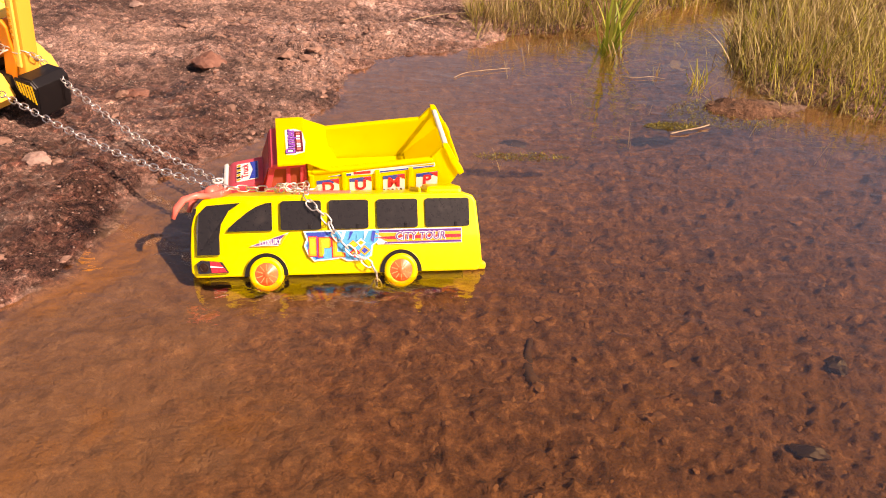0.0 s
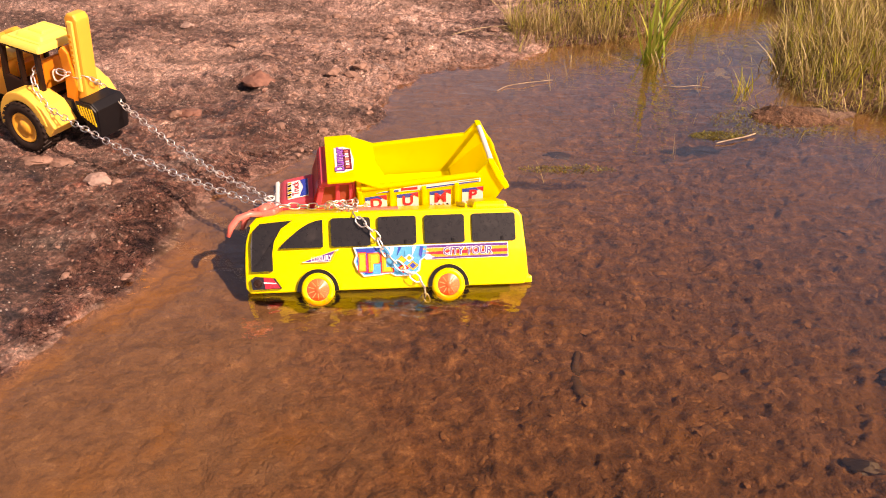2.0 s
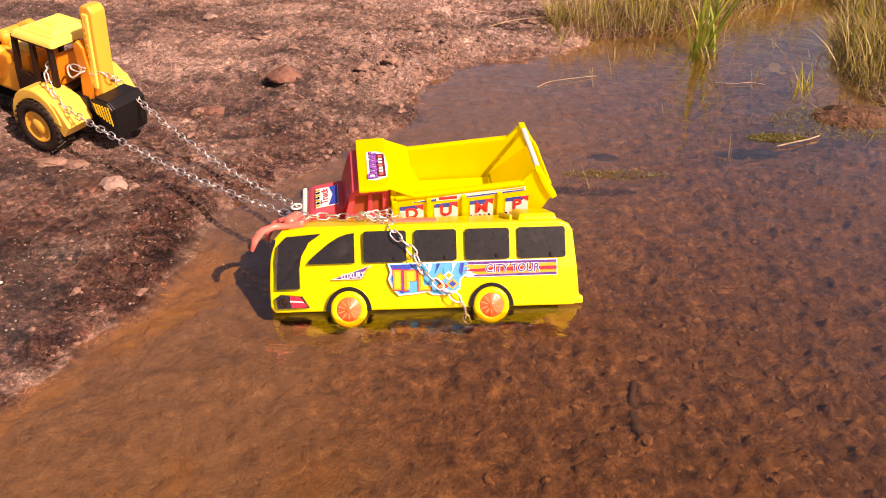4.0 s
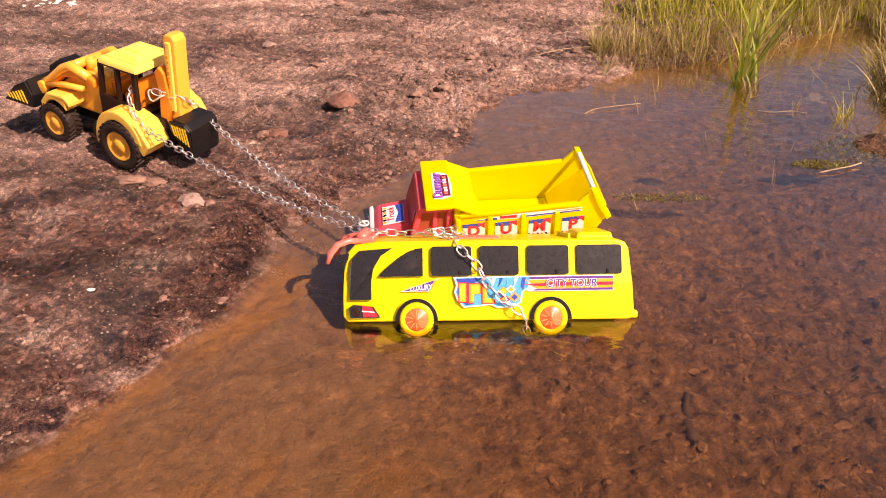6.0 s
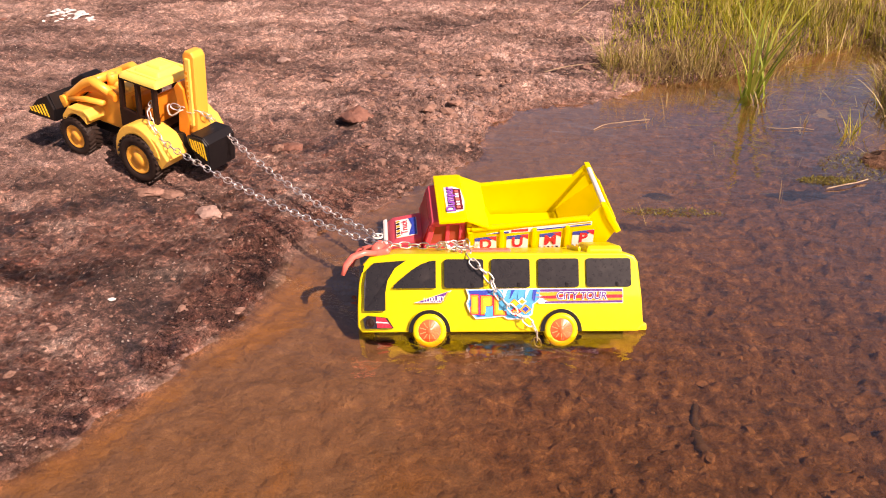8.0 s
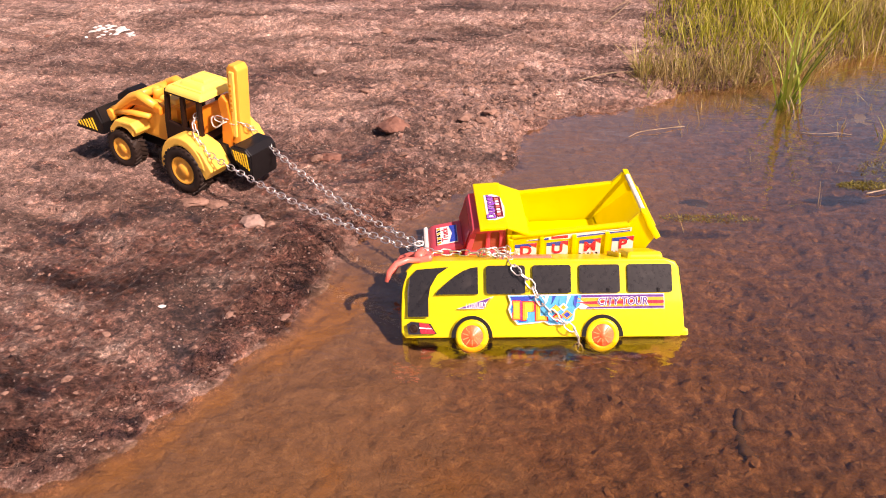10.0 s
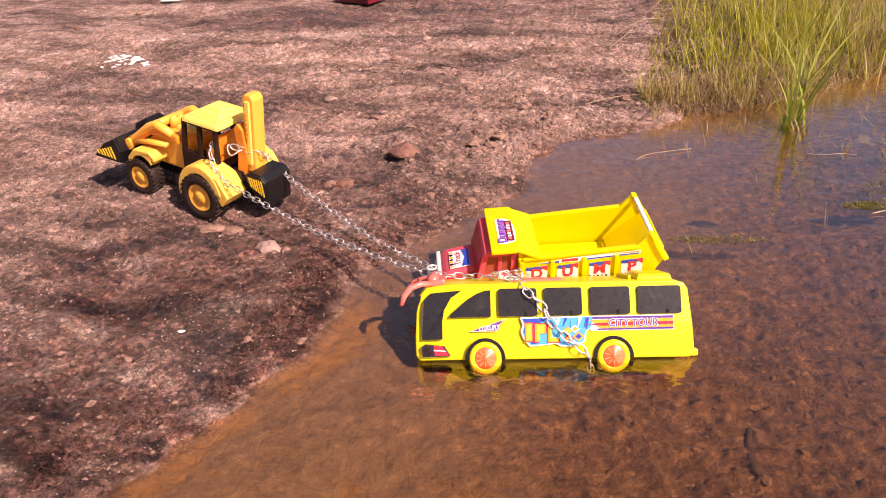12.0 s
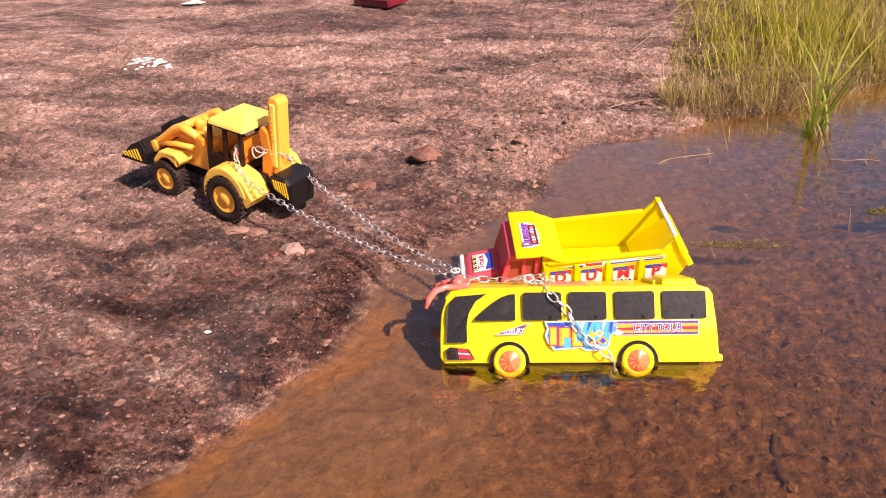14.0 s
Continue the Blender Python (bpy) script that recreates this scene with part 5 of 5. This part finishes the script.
def build_clods():
    """Broken mud, grit and flakes over the bank, and lumps on the pond bed."""
    rng = random.Random(9)
    protos = []
    for k in range(6):
        b = rock_bm(1, 0.75, 0.6, 60 + k, 2, 0.75)
        protos.append(([v.co.copy() for v in b.verts], [[v.index for v in f.verts] for f in b.faces]))
        b.free()

    def scatter(name, count, pick, size, material, label, category, sink):
        verts, faces = [], []
        spots = []
        for _ in range(count * 6):
            if len(spots) >= count:
                break
            x, y = pick()
            spots.append((x, y))
        arr = np.array(spots)
        hz, dist = terrain(arr[:, 0], arr[:, 1])[0], shore_distance(arr[:, 0], arr[:, 1])
        for (x, y), z, d in zip(spots, hz, dist):
            if (name == "pond_lumps") != (d > 0.03) or -0.008 < d <= 0.03:
                continue
            s = size()
            pv, pf = rng.choice(protos)
            a, c0 = rng.uniform(0, 6.28), len(verts)
            ca, sa = math.cos(a), math.sin(a)
            for v in pv:
                verts.append((x + s * (v.x * ca - v.y * sa), y + s * (v.x * sa + v.y * ca), z + s * (v.z * 0.7 + 0.12 - sink)))
            faces += [[i + c0 for i in f] for f in pf]
        me = bpy.data.meshes.new(name)
        me.from_pydata(verts, [], faces)
        me.materials.append(material)
        tagged(new(name, me), label, category, kind="stuff")

    scatter("mud_clods", 1300, lambda: (rng.gauss(-0.15, 0.15), rng.gauss(1.84, 0.20)), lambda: min(0.017, rng.lognormvariate(-5.55, 0.60)), M_CLOD, "crumbled reddish mud clods along the shore", "mud", 0.10)
    scatter("bank_grit", 5200, lambda: (rng.uniform(-2.2, 0.2), rng.uniform(0.62, 3.6)), lambda: min(0.011, rng.lognormvariate(-5.95, 0.5)), M_CLOD, "coarse brown grit and crust flakes on the bank", "grit", 0.10)
    scatter("pale_grit", 1700, lambda: (rng.uniform(-2.2, 0.1), rng.uniform(0.62, 3.6)), lambda: min(0.007, rng.lognormvariate(-6.4, 0.45)), M_STONE, "pale grit and chips on the bank", "grit", 0.12)
    scatter("pond_lumps", 2600, lambda: (0.05 + abs(rng.gauss(0.35, 0.4)), rng.uniform(0.5, 1.7)), lambda: min(0.013, rng.lognormvariate(-5.8, 0.5)), M_BED, "brown silt lumps on the pond bed", "silt", 0.30)


M_BED = stone_mat("silt_lump", (0.060, 0.030, 0.016), (0.22, 0.110, 0.060))
build_clods()


def build_tray():
    tray = thing("plastic_tray", pose(-0.868, 3.225, height(-0.868, 3.225) + 0.002, 3, -2, -32), "dark red plastic tray lying on the far ground", "tray")
    part("base", box(0.20, 0.11, 0.008, (0, 0, 0.006), bev=0.003), M_SANDAL, tray)
    for s in (1, -1):
        part("edge", box(0.20, 0.008, 0.028, (0, s * 0.055, 0.016), bev=0.003), M_SANDAL, tray)
        part("edge", box(0.008, 0.102, 0.028, (s * 0.098, 0, 0.016), bev=0.003), M_SANDAL, tray)
    ob = link("paper_scrap", rock_bm(0.05, 0.02, 0.010, 71, 3, 0.5), M_STONEW)
    ob.matrix_world = pose(-1.712, 3.27, height(-1.712, 3.27) + 0.004, 0, 0, 20)
    tagged(ob, "crumpled white paper scrap on the ground", "litter")


build_tray()


# ---------------------------------------------------------------- plants
def blade(verts, faces, x, y, z, length, lean, heading, width, droop, rng, seg=4):
    """One tapered, curved blade."""
    c0 = len(verts)
    hx, hy = math.cos(heading), math.sin(heading)
    tw = heading + math.pi / 2 + rng.uniform(-0.6, 0.6)
    px, py = math.cos(tw), math.sin(tw)
    a, cx, cz = lean, 0.0, 0.0
    for i in range(seg + 1):
        t = i / seg
        w = width * (1 - t ** 1.6) * 0.5 + 0.0002
        bx, by = x + hx * cx, y + hy * cx
        verts.append((bx - px * w, by - py * w, z + cz))
        verts.append((bx + px * w, by + py * w, z + cz))
        cx += math.sin(a) * length / seg
        cz += math.cos(a) * length / seg
        a += droop / seg
    for i in range(seg):
        q = c0 + 2 * i
        faces.append((q, q + 1, q + 3, q + 2))


def plant(name, verts, faces, material, label, category, kind="", group=""):
    me = bpy.data.meshes.new(name)
    me.from_pydata(verts, [], faces)
    me.polygons.foreach_set("use_smooth", [True] * len(faces))
    me.materials.append(material)
    return tagged(new(name, me), label, category, group, kind)


def field(name, count, pick, length, width, material, label, lean=(0.05, 0.45), droop=(0.1, 0.9), seed=0, seg=4):
    rng = random.Random(seed)
    spots = [p for p in (pick(rng) for _ in range(count)) if p]
    arr = np.array(spots)
    hz, away = terrain(arr[:, 0], arr[:, 1])[0], shore_distance(arr[:, 0], arr[:, 1])
    verts, faces = [], []
    for (x, y), z, d in zip(spots, hz, away):
        if d > 0.02 + rng.uniform(-0.03, 0.02):
            continue
        blade(verts, faces, x, y, z - 0.004, length(rng, x, y), rng.uniform(*lean), rng.uniform(0, 6.28), width(rng), rng.uniform(*droop), rng, seg)
    plant(name, verts, faces, material, label, "grass", "stuff")


def clumpy(x, y, scale, seed, cut):
    return noise.noise(Vector((x * scale, y * scale, seed * 1.37))) + 0.5 * noise.noise(Vector((x * scale * 2.1, y * scale * 2.1, seed * 0.71))) > cut * 1.6


def left_edge(y):
    return 0.17 + 0.12 * (y - 2.08)


def pick_back(rng):
    y = 2.06 + abs(rng.gauss(0, 0.55)) if rng.random() < 0.6 else rng.uniform(2.06, 4.6)
    x = rng.uniform(left_edge(y), 2.6)
    if x > 0.80 and rng.random() < 0.6:
        return None
    if x > 0.30 and y < 2.12 + 0.55 * max(0.0, x - 0.42):
        return None
    return (x, y) if clumpy(x, y, 9, 301, -0.35) else None


def pick_dry_front(rng):
    x = rng.uniform(0.17, 0.95)
    y = 2.07 + 0.50 * max(0.0, x - 0.40) + rng.gauss(0, 0.05)
    return (x, y)


def pick_right(rng):
    x, y = 0.78 + abs(rng.gauss(0, 0.36)), rng.uniform(1.25, 2.6)
    return (x, y) if clumpy(x, y, 8, 311, -0.30) else None


def pick_marsh(rng):
    x, y = rng.uniform(0.78, 1.8), rng.uniform(1.75, 3.0)
    return (x, y) if clumpy(x, y, 10, 317, -0.12) else None


def pick_far(rng):
    return rng.uniform(0.6, 7.0), rng.uniform(3.4, 9.0)


field("bank_grass", 19000, pick_back, lambda r, x, y: r.uniform(0.05, 0.20) * (0.45 + min(0.75, (y - 2.05) * 1.1)) * (0.6 + 0.6 * clumpy(x, y, 6, 333, 0.0)) * min(1.0, 0.30 + 2.2 * max(0.0, x - left_edge(y))), lambda r: r.uniform(0.0012, 0.0030), M_GRASS, "thick yellow-green grass on the pond bank", (0.03, 0.6), (0.1, 1.3), 11)
field("bank_straw", 2600, pick_dry_front, lambda r, x, y: r.uniform(0.03, 0.11), lambda r: r.uniform(0.0012, 0.0026), M_DRY, "dry straw and dead stems along the grass edge", (0.1, 1.2), (0.0, 1.0), 12)
field("right_bank_straw", 14000, pick_right, lambda r, x, y: r.uniform(0.02, 0.085), lambda r: r.uniform(0.0012, 0.0030), M_DRY, "tangled dry grass on the marshy bank", (0.05, 1.25), (0.0, 1.1), 13)
field("right_bank_grass", 2600, pick_right, lambda r, x, y: r.uniform(0.03, 0.10), lambda r: r.uniform(0.0015, 0.0030), M_GRASS, "sparse green grass among dry stems", (0.02, 0.5), (0.1, 0.8), 14)
field("marsh_straw", 9000, pick_marsh, lambda r, x, y: r.uniform(0.04, 0.15), lambda r: r.uniform(0.0014, 0.0032), M_STRAW, "tall pale straw and dead stems on the marshy bank", (0.03, 1.0), (0.0, 1.4), 16)
field("far_grass", 2600, pick_far, lambda r, x, y: r.uniform(0.15, 0.40), lambda r: r.uniform(0.006, 0.012), M_GRASS, "far grass beyond the bank", seed=15, seg=3)


def tuft(x, y, count, length, width, material, label, seed, spread=0.012, lean=(0.05, 0.6), droop=(0.0, 0.6), toward=None, name="grass_tuft"):
    rng = random.Random(seed)
    verts, faces = [], []
    z = min(height(x, y), 0.0) - 0.006
    # root crown that the blades grow from
    r0 = spread * 1.6 + 0.002
    verts += [(x + r0 * math.cos(k * 1.047), y + r0 * math.sin(k * 1.047), z - 0.004) for k in range(6)] + [(x, y, z + 0.003)]
    faces += [(k, (k + 1) % 6, 6) for k in range(6)]
    for _ in range(count):
        head = rng.uniform(0, 6.28) if toward is None or rng.random() < 0.55 else toward + rng.gauss(0, 0.4)
        blade(verts, faces, x + rng.gauss(0, spread), y + rng.gauss(0, spread), z, length * rng.uniform(0.45, 1.05), rng.uniform(*lean), head, width * rng.uniform(0.6, 1.1), rng.uniform(*droop), rng, 7)
    return plant(name, verts, faces, material, label, "grass tuft")


tuft(0.518, 1.945, 24, 0.40, 0.0075, M_REED, "tall green reed clump rising from shallow water", 21, 0.012, (0.03, 0.45), (0.1, 1.2), 0.6, "reed_clump")
tuft(0.524, 1.940, 16, 0.10, 0.004, M_DRY, "dead brown leaves round the reed foot", 22, 0.016, (0.3, 1.4), (0.2, 1.0), None, "dead_leaves")
tuft(0.679, 1.730, 26, 0.085, 0.0030, M_GRASS, "spiky green tuft standing in the water", 23, 0.014, (0.05, 0.75))
tuft(0.599, 1.790, 10, 0.055, 0.0030, M_DRY, "small withered tuft in the water", 24, 0.006, (0.1, 0.8))
tuft(0.485, 1.489, 4, 0.075, 0.0025, M_DRY, "thin upright dead stem in the water", 25, 0.003, (0.0, 0.35))
tuft(0.398, 1.698, 5, 0.030, 0.0025, M_DRY, "short withered stub in the water", 26, 0.004, (0.1, 0.8))
tuft(0.258, 1.780, 5, 0.055, 0.0025, M_DRY, "forked dead twig in the water", 27, 0.004, (0.2, 0.9))
tuft(0.298, 1.793, 3, 0.085, 0.0022, M_DRY, "bent dead stem in the water", 28, 0.004, (0.1, 0.6))
tuft(0.744, 1.521, 7, 0.060, 0.0040, M_DRY, "dark broken stems on a mossy patch", 29, 0.010, (0.0, 0.6))
tuft(0.850, 1.420, 4, 0.060, 0.0022, M_DRY, "thin straw stem in the water", 30, 0.006, (0.1, 0.9))
tuft(0.492, 1.775, 4, 0.030, 0.0022, M_DRY, "short straw stub in the water", 31, 0.006, (0.1, 0.9))
tuft(0.210, 1.384, 6, 0.060, 0.0020, M_DRY, "thin straw stems rising from drowned weed", 32, 0.02, (0.1, 1.0))
tuft(0.430, 1.950, 8, 0.070, 0.0025, M_DRY, "straggling dead stems at the water's edge", 33, 0.03, (0.1, 0.9))
tuft(0.720, 1.900, 14, 0.070, 0.0025, M_DRY, "tangle of dead stems in the shallows", 34, 0.04, (0.1, 1.1))


for k, (tx, ty, tl) in enumerate(((0.58, 1.93, 0.06), (0.62, 1.86, 0.05), (0.66, 1.99, 0.07), (0.74, 2.05, 0.08), (0.36, 1.93, 0.05), (0.30, 1.90, 0.06), (0.76, 1.72, 0.06),
                                  (0.81, 1.60, 0.07), (0.70, 1.64, 0.04), (0.63, 1.60, 0.035), (0.55, 1.66, 0.03), (0.80, 1.52, 0.05), (0.48, 2.02, 0.06), (0.60, 2.08, 0.07))):
    tuft(tx, ty, 6, tl, 0.0022, M_DRY, "thin dead stems in the marshy shallows", 60 + k, 0.010, (0.1, 1.0), (0.0, 0.8))


def twig(points, radius, label, material):
    ob = link("twig", tube(spline(points, 8), radius, 6), material, smooth=True)
    return tagged(ob, label, "twig", "twigs")


M_TWIG = stone_mat("dry_twig", (0.20, 0.13, 0.075), (0.44, 0.33, 0.21))
M_SUNK = stone_mat("sunk_dark_bar", (0.016, 0.008, 0.006), (0.075, 0.038, 0.024), 0.85)
twig([(0.132, 1.704, 0.002), (0.156, 1.731, 0.003), (0.192, 1.742, 0.006), (0.222, 1.758, 0.004), (0.259, 1.773, 0.003)], 0.0009, "pale dry twig floating on the water", M_TWIG)
twig([(0.505, 1.757, 0.002), (0.540, 1.748, 0.003), (0.580, 1.755, 0.004), (0.609, 1.750, 0.002)], 0.0008, "thin dry straw lying on the water", M_TWIG)
for k, pts in enumerate(([(0.02, 2.02, 0.03), (0.09, 2.07, 0.035), (0.17, 2.09, 0.03)], [(0.10, 2.55, 0.03), (0.16, 2.68, 0.05), (0.20, 2.80, 0.06)], [(0.13, 2.72, 0.03), (0.22, 2.80, 0.07), (0.30, 2.84, 0.06)], [(0.24, 2.95, 0.04), (0.33, 3.02, 0.12), (0.47, 2.98, 0.10)])):
    twig([(x, y, height(x, y) + 0.006 + 0.4 * max(0, z - 0.03)) for x, y, z in pts], 0.0014, "dry twig lying at the grass edge", M_TWIG)
twig([(0.552, 1.458, 0.003), (0.585, 1.470, 0.006), (0.612, 1.486, 0.004), (0.640, 1.502, 0.005)], 0.0014, "pale dead stalk lying on the moss", M_TWIG)
bed_z = lambda x, y: height(x, y) - 0.002
# dark bar of uneven width, set slightly into the bed
twig([(x, y, bed_z(x, y)) for x, y in ((0.234, 0.890), (0.226, 0.855), (0.224, 0.822), (0.236, 0.806), (0.256, 0.790))], [0.005, 0.006, 0.0055, 0.007] * 2 + [0.006, 0.009, 0.008, 0.010] * 3 + [0.008] + [0.009, 0.007, 0.0085, 0.006] * 2 + [0.005, 0.0045, 0.004, 0.003], "dark irregular bar sunk in the pond bed", M_SUNK)


def moss_patch(x, y, rx, ry, count, seed, label):
    rng = random.Random(seed)
    verts, faces = [], []
    for _ in range(count):
        a, r = rng.uniform(0, 6.28), math.sqrt(rng.random())
        px, py = x + rx * r * math.cos(a), y + ry * r * math.sin(a) + 0.3 * (r * rx * math.cos(a)) * 0.2
        blade(verts, faces, px, py, rng.uniform(-0.006, 0.001), rng.uniform(0.003, 0.007), rng.uniform(0.7, 1.5), rng.uniform(0, 6.28), rng.uniform(0.001, 0.0025), rng.uniform(0, 1), rng, 2)
    plant("moss", verts, faces, M_MOSS, label, "moss", "stuff")


moss_patch(0.565, 1.500, 0.055, 0.018, 1900, 41, "olive moss mat at the water surface")
moss_patch(0.700, 1.575, 0.13, 0.075, 2600, 42, "brown-green moss on the marshy edge")
moss_patch(0.255, 1.340, 0.09, 0.014, 700, 43, "drowned olive weed in the pond")
moss_patch(0.550, 2.10, 0.25, 0.05, 900, 44, "olive scum under the grass edge")
